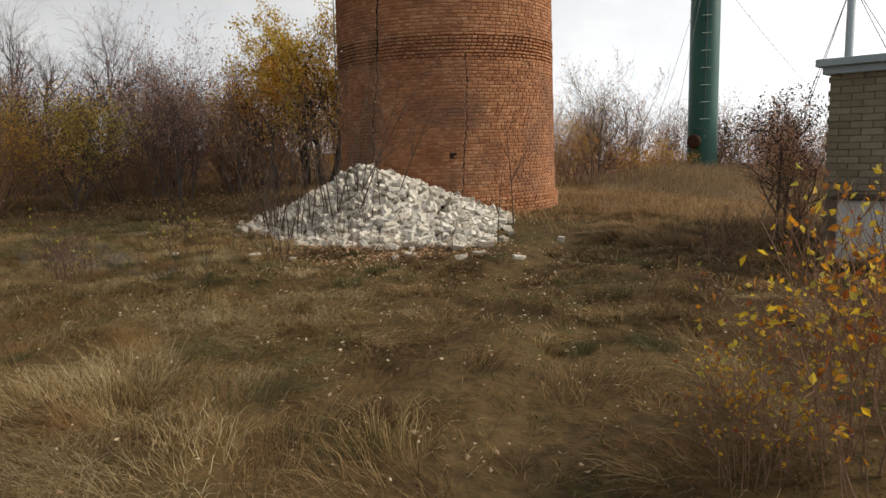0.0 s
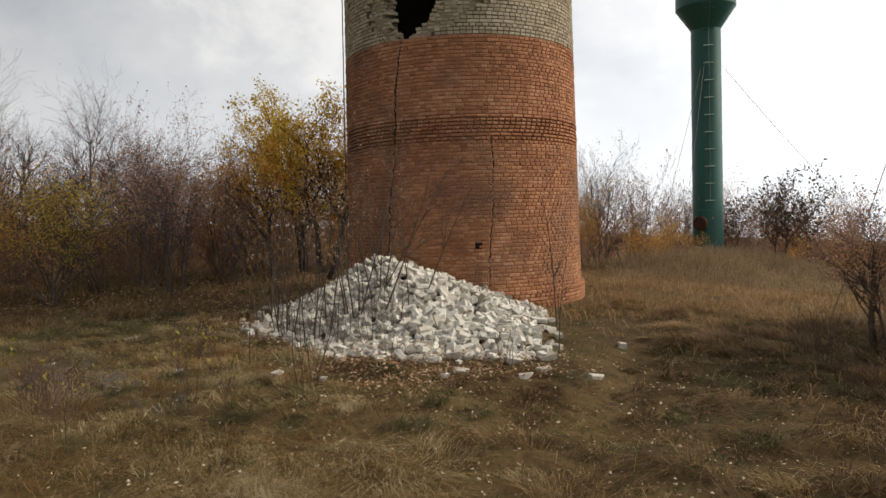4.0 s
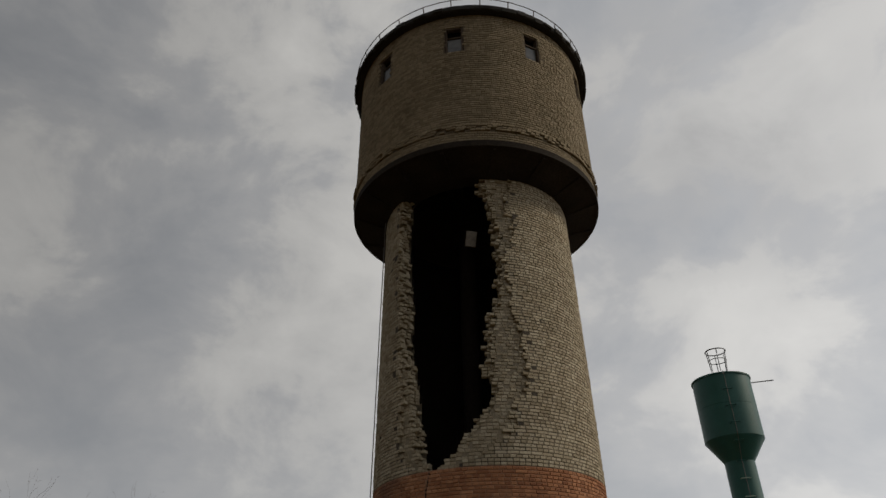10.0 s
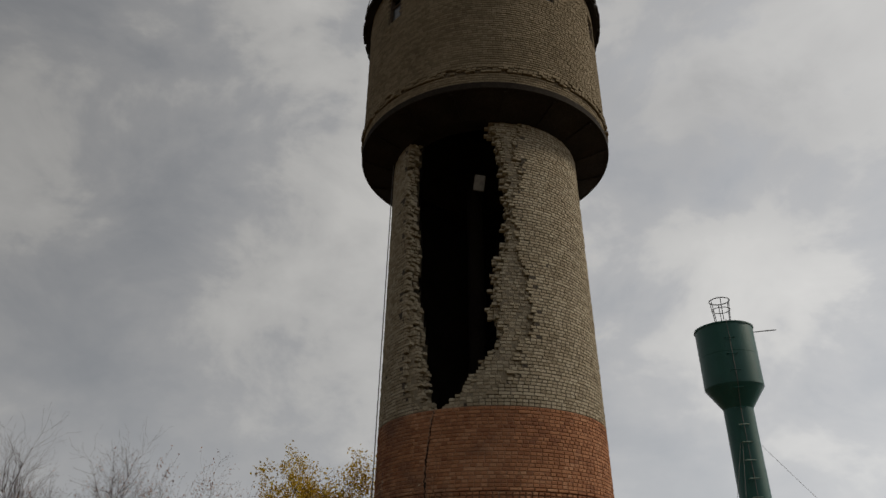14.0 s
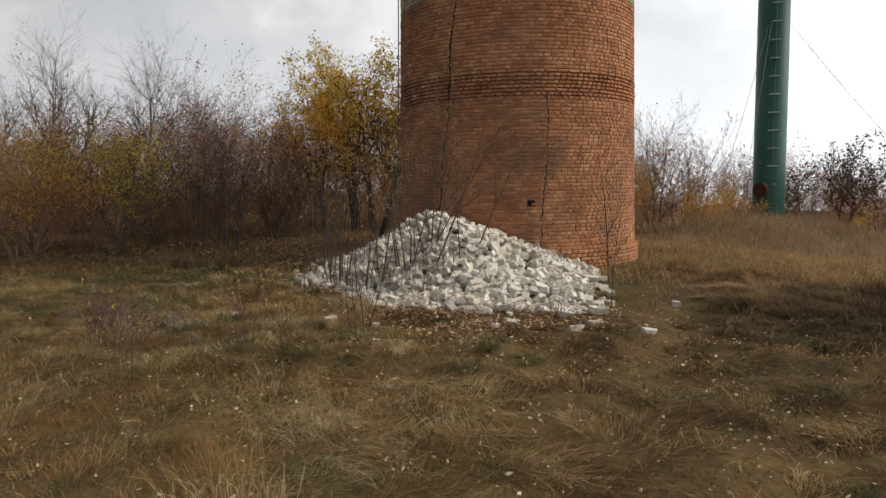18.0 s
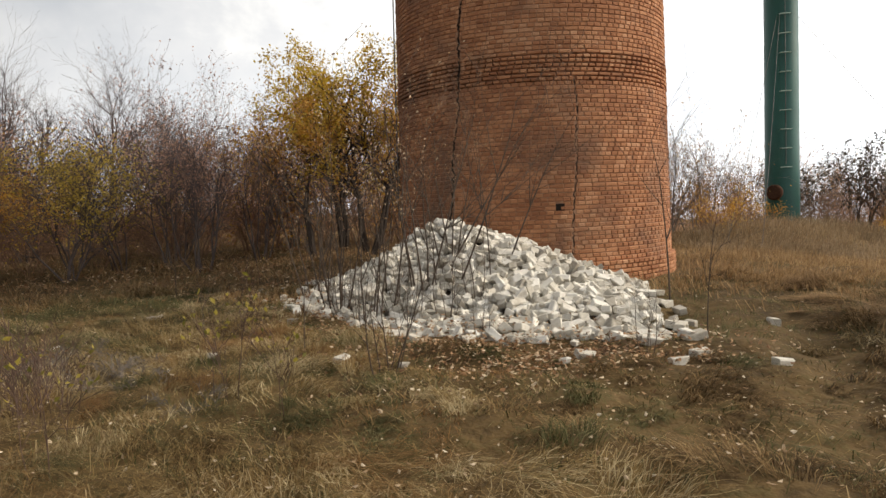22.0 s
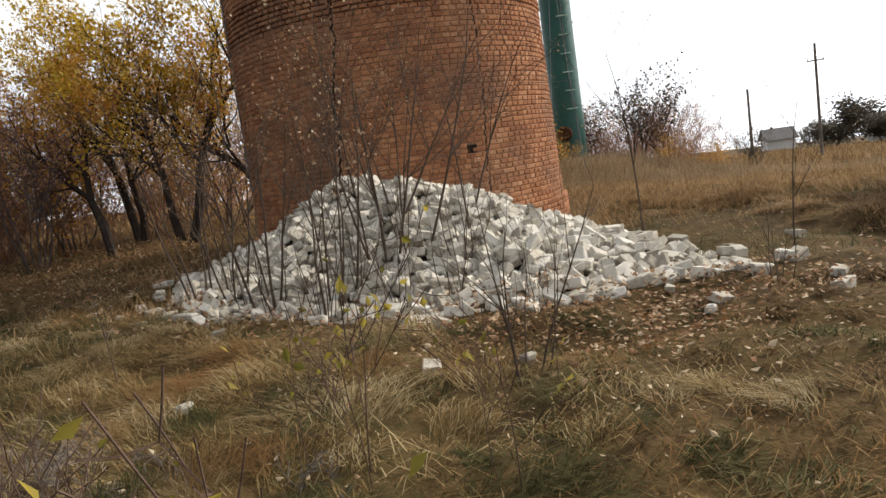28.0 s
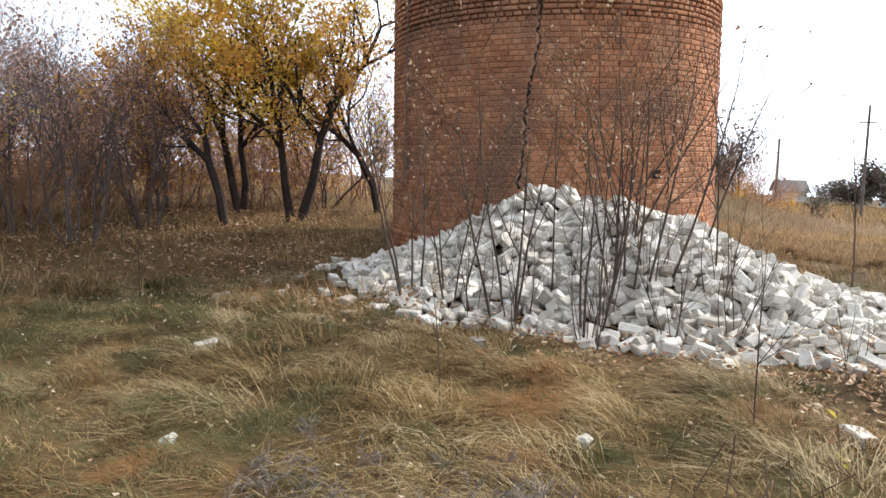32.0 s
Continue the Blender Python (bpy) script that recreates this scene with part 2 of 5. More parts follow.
M["pale_grass"] = surf("pale_grass", [(0.05, (0.129, 0.084, 0.037)), (0.45, (0.292, 0.211, 0.102)), (0.95, (0.602, 0.497, 0.305))], 2.6, 0.8, 0.85, 0.0, vary=0.75, thin=0.25)
M["green_grass"] = surf("green_grass", [(0.0, (0.031, 0.035, 0.011)), (0.4, (0.071, 0.073, 0.027)), (0.7, (0.134, 0.122, 0.052)), (1.0, (0.301, 0.253, 0.134))],
                        1.7, 0.45, 0.85, 0.0, vary=0.7, thin=0.25)
M["far_grass"] = surf("far_grass", [(0.1, (0.14, 0.085, 0.042)), (0.5, (0.31, 0.195, 0.095)), (0.9, (0.52, 0.36, 0.19))], 1.2, 0.25, 0.9, 0.0, vary=0.6, thin=0.3)
M["mound_grass"] = surf("mound_grass", [(0.1, (0.16, 0.115, 0.07)), (0.5, (0.34, 0.245, 0.15)), (0.9, (0.52, 0.39, 0.25))], 1.2, 0.25, 0.9, 0.0, vary=0.6, thin=0.3)
M["leaf_litter"] = surf("leaf_litter", [(0.0, (0.13, 0.068, 0.034)), (0.4, (0.28, 0.145, 0.066)), (0.7, (0.42, 0.25, 0.13)), (1.0, (0.66, 0.53, 0.37))],
                        3.0, 1.0, 0.8, 0.0, vary=1.0, thin=0.2)
M["pale_litter"] = surf("pale_litter", [(0.0, (0.20, 0.115, 0.058)), (0.5, (0.42, 0.29, 0.17)), (1.0, (0.72, 0.62, 0.47))], 3.0, 1.0, 0.8, 0.0, vary=1.0, thin=0.2)
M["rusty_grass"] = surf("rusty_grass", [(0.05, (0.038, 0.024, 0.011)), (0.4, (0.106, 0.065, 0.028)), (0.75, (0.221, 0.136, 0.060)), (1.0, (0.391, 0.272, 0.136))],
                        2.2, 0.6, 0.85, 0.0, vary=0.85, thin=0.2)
M["bark"] = surf("bark", [(0.2, (0.05, 0.037, 0.029)), (0.8, (0.15, 0.115, 0.09))], 60, 4.0, 0.95, 0.4)
M["dark_bark"] = surf("dark_bark", [(0.2, (0.063, 0.049, 0.046)), (0.8, (0.184, 0.147, 0.135))], 60, 4.0, 0.95, 0.3)
M["black_bark"] = surf("black_bark", [(0.2, (0.026, 0.021, 0.019)), (0.8, (0.075, 0.060, 0.053))], 60, 4.0, 0.95, 0.4)
M["dusk_leaf"] = surf("dusk_leaf", [(0.0, (0.184, 0.104, 0.087)), (0.5, (0.419, 0.239, 0.180)), (1.0, (0.703, 0.436, 0.318))], 2.0, 0.8, 0.7, 0.0, vary=0.9, thin=0.5)
M["weed_stem"] = surf("weed_stem", [(0.2, (0.061, 0.038, 0.030)), (0.8, (0.165, 0.108, 0.083))], 60, 4.0, 0.9, 0.3)
M["grey_bark"] = surf("grey_bark", [(0.2, (0.10, 0.085, 0.075)), (0.8, (0.25, 0.215, 0.19))], 60, 4.0, 0.95, 0.3)
M["red_twig"] = surf("red_twig", [(0.2, (0.156, 0.094, 0.065)), (0.8, (0.390, 0.247, 0.169))], 60, 4.0, 0.9, 0.3)
M["yellow_leaf"] = surf("yellow_leaf", [(0.0, (0.26, 0.155, 0.015)), (0.35, (0.52, 0.32, 0.03)), (0.6, (0.70, 0.47, 0.05)), (0.85, (0.58, 0.46, 0.09)), (1.0, (0.78, 0.58, 0.14))],
                        2.0, 0.8, 0.6, 0.0, vary=0.9, thin=0.6)
M["ochre_leaf"] = surf("ochre_leaf", [(0.0, (0.271, 0.136, 0.033)), (0.4, (0.570, 0.284, 0.054)), (0.7, (0.773, 0.434, 0.081)), (1.0, (0.706, 0.516, 0.136))],
                        2.0, 0.8, 0.6, 0.0, vary=0.9, thin=0.6)
M["olive_leaf"] = surf("olive_leaf", [(0.0, (0.244, 0.183, 0.030)), (0.5, (0.512, 0.366, 0.061)), (1.0, (0.793, 0.561, 0.104))],
                        2.0, 0.8, 0.6, 0.0, vary=0.9, thin=0.6)
M["brown_leaf"] = surf("brown_leaf", [(0.0, (0.240, 0.133, 0.095)), (0.5, (0.498, 0.284, 0.188)), (1.0, (0.790, 0.480, 0.292))],
                        2.0, 0.8, 0.7, 0.0, vary=0.9, thin=0.6)
M["dark_leaf"] = surf("dark_leaf", [(0.0, (0.04, 0.036, 0.028)), (0.5, (0.085, 0.072, 0.055)), (1.0, (0.15, 0.12, 0.085))],
                        2.0, 0.8, 0.6, 0.0, vary=0.9, thin=0.6)
M["young_leaf"] = surf("young_leaf", [(0.0, (0.12, 0.115, 0.02)), (0.5, (0.28, 0.24, 0.04)), (1.0, (0.52, 0.41, 0.08))], 2.0, 0.8, 0.6, 0.0, vary=0.9, thin=0.6)
M["bright_leaf"] = surf("bright_leaf", [(0.0, (0.30, 0.085, 0.02)), (0.3, (0.58, 0.25, 0.025)), (0.55, (0.72, 0.46, 0.03)), (0.8, (0.75, 0.56, 0.06)), (1.0, (0.45, 0.40, 0.09))],
                        2.0, 0.8, 0.6, 0.0, vary=1.1, thin=0.6)
M["house_wall"] = surf("house_wall", [(0.2, (0.60, 0.61, 0.60)), (0.8, (0.80, 0.80, 0.79))], 6, 0.5, 0.9, 0.0)
M["house_roof"] = surf("house_roof", [(0.2, (0.15, 0.145, 0.145)), (0.8, (0.27, 0.26, 0.255))], 6, 0.5, 0.9, 0.0)


# ---- building blocks ----
class Mesh:
    """Gathers corners and faces of one mesh."""

    def __init__(self):
        self.v, self.f, self.n = [], [], 0

    def put(self, verts, faces):
        verts = np.asarray(verts, float)
        self.v.append(verts)
        self.f.extend([tuple(i + self.n for i in face) for face in faces])
        self.n += len(verts)

    def box(self, size, at=(0, 0, 0), turn=None, bevel=0.0):
        x, y, z = (s / 2 for s in size)
        b = min(bevel, x * 0.5, y * 0.5, z * 0.5)
        if b <= 0:
            v = [(sx * x, sy * y, sz * z) for sx in (-1, 1) for sy in (-1, 1) for sz in (-1, 1)]
            f = [(0, 1, 3, 2), (4, 6, 7, 5), (0, 4, 5, 1), (2, 3, 7, 6), (0, 2, 6, 4), (1, 5, 7, 3)]
        else:
            v, f = ROUND_BOX[0] * np.array((x, y, z)) - np.sign(ROUND_BOX[0]) * (np.abs(ROUND_BOX[0]) < 0.99) * 0, ROUND_BOX[1]
            v = np.where(ROUND_BOX[2], np.sign(ROUND_BOX[0]) * np.array((x, y, z)), np.sign(ROUND_BOX[0]) * (np.array((x, y, z)) - b))
        v = np.asarray(v, float)
        if turn is not None:
            v = v @ np.array(turn.to_3x3()).T
        self.put(v + np.asarray(at, float), f)

    def tube(self, a, b, r1, r2=None, sides=6, caps=False):
        r2 = r1 if r2 is None else r2
        a, b = np.asarray(a, float), np.asarray(b, float)
        d = b - a
        d = d / (np.linalg.norm(d) + 1e-9)
        u = np.cross(d, (0, 0, 1) if abs(d[2]) < 0.9 else (1, 0, 0))
        u /= np.linalg.norm(u)
        w = np.cross(d, u)
        ang = np.arange(sides) * 2 * np.pi / sides
        ring = np.cos(ang)[:, None] * u + np.sin(ang)[:, None] * w
        f = [(i, (i + 1) % sides, sides + (i + 1) % sides, sides + i) for i in range(sides)]
        if caps:
            f += [tuple(range(sides))[::-1], tuple(range(sides, 2 * sides))]
        self.put(np.vstack([a + ring * r1, b + ring * r2]), f)

    def path(self, pts, radii, sides=6):
        """One bent, tapering tube through the points."""
        pts = [np.asarray(p, float) for p in pts]
        ang = np.arange(sides) * 2 * np.pi / sides
        rings = []
        for i, p in enumerate(pts):
            d = pts[min(i + 1, len(pts) - 1)] - pts[max(i - 1, 0)]
            d = d / (np.linalg.norm(d) + 1e-9)
            u = np.cross(d, (0.31, 0.95, 0) if abs(d[2]) > 0.5 else (0, 0, 1))
            u /= np.linalg.norm(u) + 1e-9
            w = np.cross(d, u)
            rings.append(p + (np.cos(ang)[:, None] * u + np.sin(ang)[:, None] * w) * (radii[i] if not isinstance(radii, float) else radii))
        f = [(k * sides + i, k * sides + (i + 1) % sides, (k + 1) * sides + (i + 1) % sides, (k + 1) * sides + i) for k in range(len(pts) - 1) for i in range(sides)]
        self.put(np.vstack(rings), f)

    def lathe(self, profile, sides=48, at=(0, 0, 0), closed=True):
        ang = np.arange(sides) * 2 * np.pi / sides
        v = np.vstack([np.stack([r * np.sin(ang), -r * np.cos(ang), np.full(sides, z)], 1) for r, z in profile])
        f = []
        for k in range(len(profile) - 1):
            for i in range(sides):
                j = (i + 1) % sides
                f.append((k * sides + i, k * sides + j, (k + 1) * sides + j, (k + 1) * sides + i))
        self.put(v + np.asarray(at, float), f)

    def ring(self, centre, radius, thick, sides=24, turn=None):
        pts = [Vector((radius * math.cos(a), radius * math.sin(a), 0)) for a in np.linspace(0, 2 * np.pi, sides + 1)]
        pts = [(turn @ p if turn is not None else p) + Vector(centre) for p in pts]
        self.path(pts, float(thick), 5)

    def data(self, name, material, smooth=False):
        me = bpy.data.meshes.new(name)
        v = np.vstack(self.v) if self.v else np.zeros((0, 3))
        me.from_pydata(v.tolist(), [], self.f)
        me.materials.append(material)
        if smooth:
            me.polygons.foreach_set("use_smooth", [True] * len(me.polygons))
        me.update()
        return me


def rounded_box():
    """A box whose corners are cut: three corners for each corner of the box."""
    v, keep, index = [], [], {}
    for sx in (-1, 1):
        for sy in (-1, 1):
            for sz in (-1, 1):
                for k in range(3):
                    index[sx, sy, sz, k] = len(v)
                    v.append((sx, sy, sz))
                    keep.append([k == 0, k == 1, k == 2])
    f = []
    for k in range(3):
        i, j = [a for a in range(3) if a != k]
        for s in (-1, 1):
            loop = []
            for a, b in ((-1, -1), (1, -1), (1, 1), (-1, 1)):
                c = [0, 0, 0]
                c[k], c[i], c[j] = s, a, b
                loop.append(index[(*c, k)])
            f.append(tuple(loop if (s > 0) == (k != 1) else loop[::-1]))
        for a in (-1, 1):
            for b in (-1, 1):
                c0, c1 = [0, 0, 0], [0, 0, 0]
                c0[k], c1[k] = -1, 1
                c0[i] = c1[i] = a
                c0[j] = c1[j] = b
                f.append((index[(*c0, i)], index[(*c1, i)], index[(*c1, j)], index[(*c0, j)]))
    for sx in (-1, 1):
        for sy in (-1, 1):
            for sz in (-1, 1):
                f.append(tuple(index[sx, sy, sz, k] for k in range(3)))
    return np.array(v, float), f, np.array(keep)


ROUND_BOX = rounded_box()


def part(name, mesh, material, parent, label="", kind="", smooth=False):
    ob = new(name, mesh if isinstance(mesh, bpy.types.Mesh) else mesh.data(name, material, smooth))
    ob.parent = parent
    return tagged(ob, label, kind=kind)


def thing(name, label, category, group="", kind="", at=(0, 0, 0)):
    ob = new(name)
    ob.empty_display_size = 0.1
    ob.location = at
    return tagged(ob, label, category, group, kind)


def solid(name, mesh, material, label, category, kind="", smooth=False):
    return tagged(new(name, mesh.data(name, material, smooth)), label, category, kind=kind)


def smoothstep(a, b, x):
    t = np.clip((np.asarray(x, float) - a) / (b - a), 0, 1)
    return t * t * (3 - 2 * t)


# ---- ground: level grass round the towers, falling away to a hollow on the right ----
def ground_z(x, y):
    x, y = np.asarray(x, float), np.asarray(y, float)
    s = x * 0.92 + y * 0.32
    z = -0.22 - 0.092 * np.clip(s - 3.0, 0, 11) * smoothstep(1, 9, s) - 0.056 * np.maximum(s - 14.0, 0)
    z = z + 0.28 * smoothstep(-1, 5, y) * smoothstep(1.5, -2.5, x)
    z = z + 0.97 * np.exp(-((x - 10.2) / 3.2) ** 2 - ((y - 8.9) / 3.0) ** 2) + 0.55 * np.exp(-((x - 7.0) / 2.2) ** 2 - ((y - 7.0) / 2.5) ** 2)
    z = z - 0.17 * np.exp(-((x - 5.2) / 2.0) ** 2 - ((y + 7.6) / 2.0) ** 2)
    near = np.exp(-(np.hypot(x, y + 8) / 22) ** 2)
    z = z + near * (0.045 * np.sin(x * 1.9 + 0.7 * np.sin(y * 1.3)) * np.sin(y * 1.6 + 1.0) + 0.035 * np.sin(x * 4.3 + y * 2.1) * np.sin(y * 3.9 - x))
    # tussocks
    u, v = x + 0.35 * np.sin(y * 2.3 + 0.6), y + 0.30 * np.sin(x * 2.7)
    z = z + near * 0.055 * (np.abs(np.sin(u * 3.1 + 0.4) * np.sin(v * 2.9)) ** 0.7 + 0.6 * np.abs(np.sin(u * 5.3 + v * 1.7) * np.sin(v * 4.7 - u * 0.8)) - 0.7)
    return z


def spread(n, reach, tight):
    u = np.linspace(-1, 1, n)
    return reach * np.sinh(u * tight) / np.sinh(tight)


gx, gy = np.meshgrid(spread(300, 1800, 7.4), spread(300, 1800, 7.4) - 9.0)
gz = ground_z(gx, gy)
gm = bpy.data.meshes.new("ground")
k = np.arange(299 * 300).reshape(299, 300)[:, :-1].ravel()
gm.from_pydata(np.stack([gx.ravel(), gy.ravel(), gz.ravel()], 1).tolist(), [], np.stack([k, k + 1, k + 301, k + 300], 1).tolist())
gm.materials.append(M["soil"])
gm.polygons.foreach_set("use_smooth", [True] * len(gm.polygons))
tagged(new("ground", gm), "brown autumn soil under matted dry grass", "ground", kind="structure")


# ---- the brick water tower ----
R_BASE, R_TAPER = 2.524, -0.01475
RED_TOP, WHITE_TOP, COURSE = 4.90, 11.66, 0.069


def shaft_r(z):
    return R_BASE + R_TAPER * z


# the breach: bearing (degrees from the front, to the right) of its sides by height, inner and outer leaf
HOLE_LZ = [4.9, 5.08, 5.31, 5.54, 5.9, 6.5, 7.09, 7.32, 7.88, 8.34, 8.85, 9.33, 9.97, 10.47, 11.42, 11.66]
HOLE_L = [-28, -32.6, -34.8, -35.6, -37.7, -39.2, -42.2, -45.2, -47.8, -46, -47, -49.1, -51, -52, -50.5, -48]
HOLE_RZ = [4.9, 5.06, 5.2, 5.3, 5.51, 5.66, 5.82, 6.09, 6.32, 6.49, 6.8, 6.98, 7.23, 7.61, 8.07, 8.27, 8.83, 9.71, 10.32, 10.8, 11.12, 11.29, 11.66]
HOLE_R = [-27, -22.6, -18, -15.6, -13.4, -8.6, -6.4, -0.3, 2, 2, -0.6, -1.6, 0.2, 0.7, 2.9, 6.4, 8.9, 9.3, 7.8, 5.9, 3.9, 1.2, -1]
OUT_LZ = [4.88, 5.02, 5.33, 5.91, 6.5, 7.15, 7.8, 8.26, 8.79, 9.22, 9.88, 10.84, 11.3, 11.66]
OUT_L = [-29, -35.3, -44, -45.4, -45.2, -48.1, -48.4, -47.5, -49.3, -49.3, -52, -52.2, -51, -49]
OUT_RZ = [4.88, 4.94, 5.09, 5.29, 5.5, 5.72, 6.11, 6.3, 6.9, 7.39, 7.64, 8.03, 8.29, 8.7, 9.12, 9.56, 9.97, 10.2, 10.66, 10.97, 11.5, 11.66]
OUT_R = [-24, -15.5, -4.9, 1.7, 9.5, 10.9, 11.1, 17.7, 19.5, 17.6, 16.7, 15, 14, 13.3, 11.8, 11.6, 18.7, 17.8, 16, 14.2, 19.2, 18]


# how far each leaf lies behind the outer face, and how far it has broken back
LEAF_IN, LEAF_CUT = (0.0, 0.075, 0.19), (0.0, 0.82, 1.0)


def hole(z, leaf):
    """Left and right bearing of the breach at a height in leaf 0 (outside) to 2 (inside)."""
    t = LEAF_CUT[leaf]
    a = np.interp(z, HOLE_LZ, HOLE_L) * t + np.interp(z, OUT_LZ, OUT_L) * (1 - t)
    b = np.interp(z, HOLE_RZ, HOLE_R) * t + np.interp(z, OUT_RZ, OUT_R) * (1 - t)
    return (a, b) if z > 4.86 else (99, 99)


def brick_mesh(name, length, height, depth, chamfer, material):
    """A wall brick seen from outside: its face looks to -y, and it has no back."""
    x, z, c = length / 2, height / 2, chamfer
    v = [(-x, depth, -z), (x, depth, -z), (x, depth, z), (-x, depth, z), (-x, c, -z), (x, c, -z), (x, c, z), (-x, c, z),
         (-x + c, 0, -z + c), (x - c, 0, -z + c), (x - c, 0, z - c), (-x + c, 0, z - c)]
    f = [(8, 9, 10, 11)] + [(4 + i, 4 + (i + 1) % 4, 8 + (i + 1) % 4, 8 + i) for i in range(4)] + [(i, (i + 1) % 4, 4 + (i + 1) % 4, 4 + i) for i in range(4)]
    f.append((3, 2, 1, 0))
    if material is None:
        return np.array(v), f
    m = Mesh()
    m.put(v, f)
    return m.data(name, material)


rng = np.random.default_rng(7)
PROTO, PROTO_F = brick_mesh("", 1.0, 1.0, 1.0, 0.0, None)


class Bricks:
    """Laid bricks of one wall: those in a stretch near the path become objects, the rest one mesh."""

    def __init__(self, parent, material, height, gap=0.012, chamfer=0.006, depth=0.10):
        self.parent, self.material, self.height, self.gap, self.chamfer, self.depth = parent, material, height, gap, chamfer, depth
        self.meshes, self.rest, self.single = {}, [], 0

    def lay(self, r, phi, z, length, alone=False, out=0.0, tilt=0.0):
        a = radians(phi)
        if alone and self.single < 300:
            key = round(length, 2)
            if key not in self.meshes:
                self.meshes[key] = brick_mesh("brick", key - self.gap, self.height - self.gap, self.depth, self.chamfer, self.material)
            ob = part("brick", self.meshes[key], None, self.parent)
            ob.matrix_basis = pose(0, 0, 0, 0, 0, phi) @ pose(0, -(r + out), z, 0, 0, tilt)
            self.single += 1
        else:
            self.rest.append((r + out, a, z, length, radians(tilt)))

    def finish(self, label):
        if not self.rest:
            return
        q = np.array(self.rest)
        c, d = self.chamfer, self.depth
        x, zz = (q[:, 3] - self.gap) / 2, np.full(len(q), (self.height - self.gap) / 2)
        sx = np.array([-1, 1, 1, -1] * 3)
        sz = np.array([-1, -1, 1, 1] * 3)
        cut = np.array([0] * 8 + [c] * 4)
        y = np.array([d] * 4 + [c] * 4 + [0] * 4)
        lx = sx * (x[:, None] - cut)
        lz = sz * (zz[:, None] - cut)
        ly = np.broadcast_to(y, lx.shape)
        t = q[:, 4][:, None]
        lx, ly = lx * np.cos(t) - ly * np.sin(t), lx * np.sin(t) + ly * np.cos(t)
        ly = ly - q[:, 0][:, None]
        a = q[:, 1][:, None]
        v = np.stack([lx * np.cos(a) - ly * np.sin(a), lx * np.sin(a) + ly * np.cos(a), lz + q[:, 2][:, None]], 2).reshape(-1, 3)
        f = (np.array(PROTO_F)[None] + 12 * np.arange(len(q))[:, None, None]).reshape(-1, 4)
        me = bpy.data.meshes.new("brickwork")
        me.from_pydata(v.tolist(), [], f.tolist())
        me.materials.append(self.material)
        part("brickwork", me, None, self.parent, label, kind="stuff")


def shell(r_of, z0, z1, inside, step=2.0, cut=None):
    """The bedding behind the bricks: a tube wall, left open where cut says so."""
    m = Mesh()
    rows = max(1, int(round((z1 - z0) / COURSE)))
    cols = int(360 / step)
    zs = np.linspace(z0, z1, rows + 1)
    ang = np.radians(np.arange(cols) * step)
    for back in (0, 1):
        v = np.vstack([np.stack([(r_of(z) - back * inside) * np.sin(ang), -(r_of(z) - back * inside) * np.cos(ang), np.full(cols, z)], 1) for z in zs])
        f = []
        for i in range(rows):
            for j in range(cols):
                p = ((j + 0.5) * step + 180) % 360 - 180
                if cut and cut((zs[i] + zs[i + 1]) / 2, p):
                    continue
                n = (j + 1) % cols
                f.append((i * cols + j, i * cols + n, (i + 1) * cols + n, (i + 1) * cols + j))
        m.put(v, f)
    return m


tower = thing("water_tower", "tall round brick water tower, red below and white above, breached", "water tower")
red_wall = part("red_shaft", shell(lambda z: shaft_r(z) - (0.05 if 2.90 < z < 3.42 else 0.014), -0.5, RED_TOP, 0.36, 3.0), M["red_mortar"], tower, "red brick shaft with eroded joints")
bricks = Bricks(red_wall, M["red_brick"], COURSE, 0.012, 0.008)
raked = Bricks(red_wall, M["red_brick"], COURSE, 0.022, 0.010)
row = 0
z = -0.42
CRACKS = [([-37.8, -36.0, -35.7, -33.2, -32.2, -31.5, -31.8, -30.2, -29.2, -27.5], [0.8, 1.35, 1.9, 2.46, 3.0, 3.31, 3.8, 4.3, 4.6, 4.88], 0.046),
          ([8.6, 9.3, 9.6, 11.3, 11.0, 12.0, 11.0], [0.25, 0.8, 1.0, 1.8, 2.1, 2.5, 3.0], 0.026)]
while z < RED_TOP - 0.02:
    band = 2.90 < z < 3.42
    length = 0.118 if row % 5 else 0.232
    r = shaft_r(z)
    plinth = z < 0.12
    count = int(round(2 * math.pi * r / length))
    turn = rng.uniform(0, 360)
    for i in range(count):
        phi = (turn + i * 360 / count + 180) % 360 - 180
        size = 2 * math.pi * r / count
        if abs(phi - 4.6) < 1.9 and 0.95 < z < 1.06:
            continue
        split = False
        for side, heights, wide in CRACKS:
            if heights[0] < z < heights[-1] and abs(radians(phi - np.interp(z, heights, side)) * r) < size / 2:
                split = (np.interp(z, heights, side), wide)
        rough = rng.normal(0, 0.0035) + (rng.uniform(-0.004, 0.014) if band else 0) + (0.065 if plinth else 0)
        alone = -24 < phi < 30 and 0.15 < z < 2.2
        if split:
            mid, wide = split
            off = radians(phi - mid) * r
            for s in (-1, 1):
                edge = off + s * size / 2
                piece = abs(edge) - wide / 2 * (0.6 + 0.8 * rng.random())
                if s * edge > 0 and piece > 0.03:
                    bricks.lay(r, mid + math.degrees(s * (wide / 2 + piece / 2) / r), z + COURSE / 2, piece, False, rough)
            continue
        (raked if band else bricks).lay(r, phi, z + COURSE / 2, round(size, 2) if alone else size, alone, rough, rng.normal(0, 0.5))
    z += COURSE
    row += 1
bricks.finish("weathered red bricks laid in courses")
raked.finish("band of red bricks with deeply raked joints")
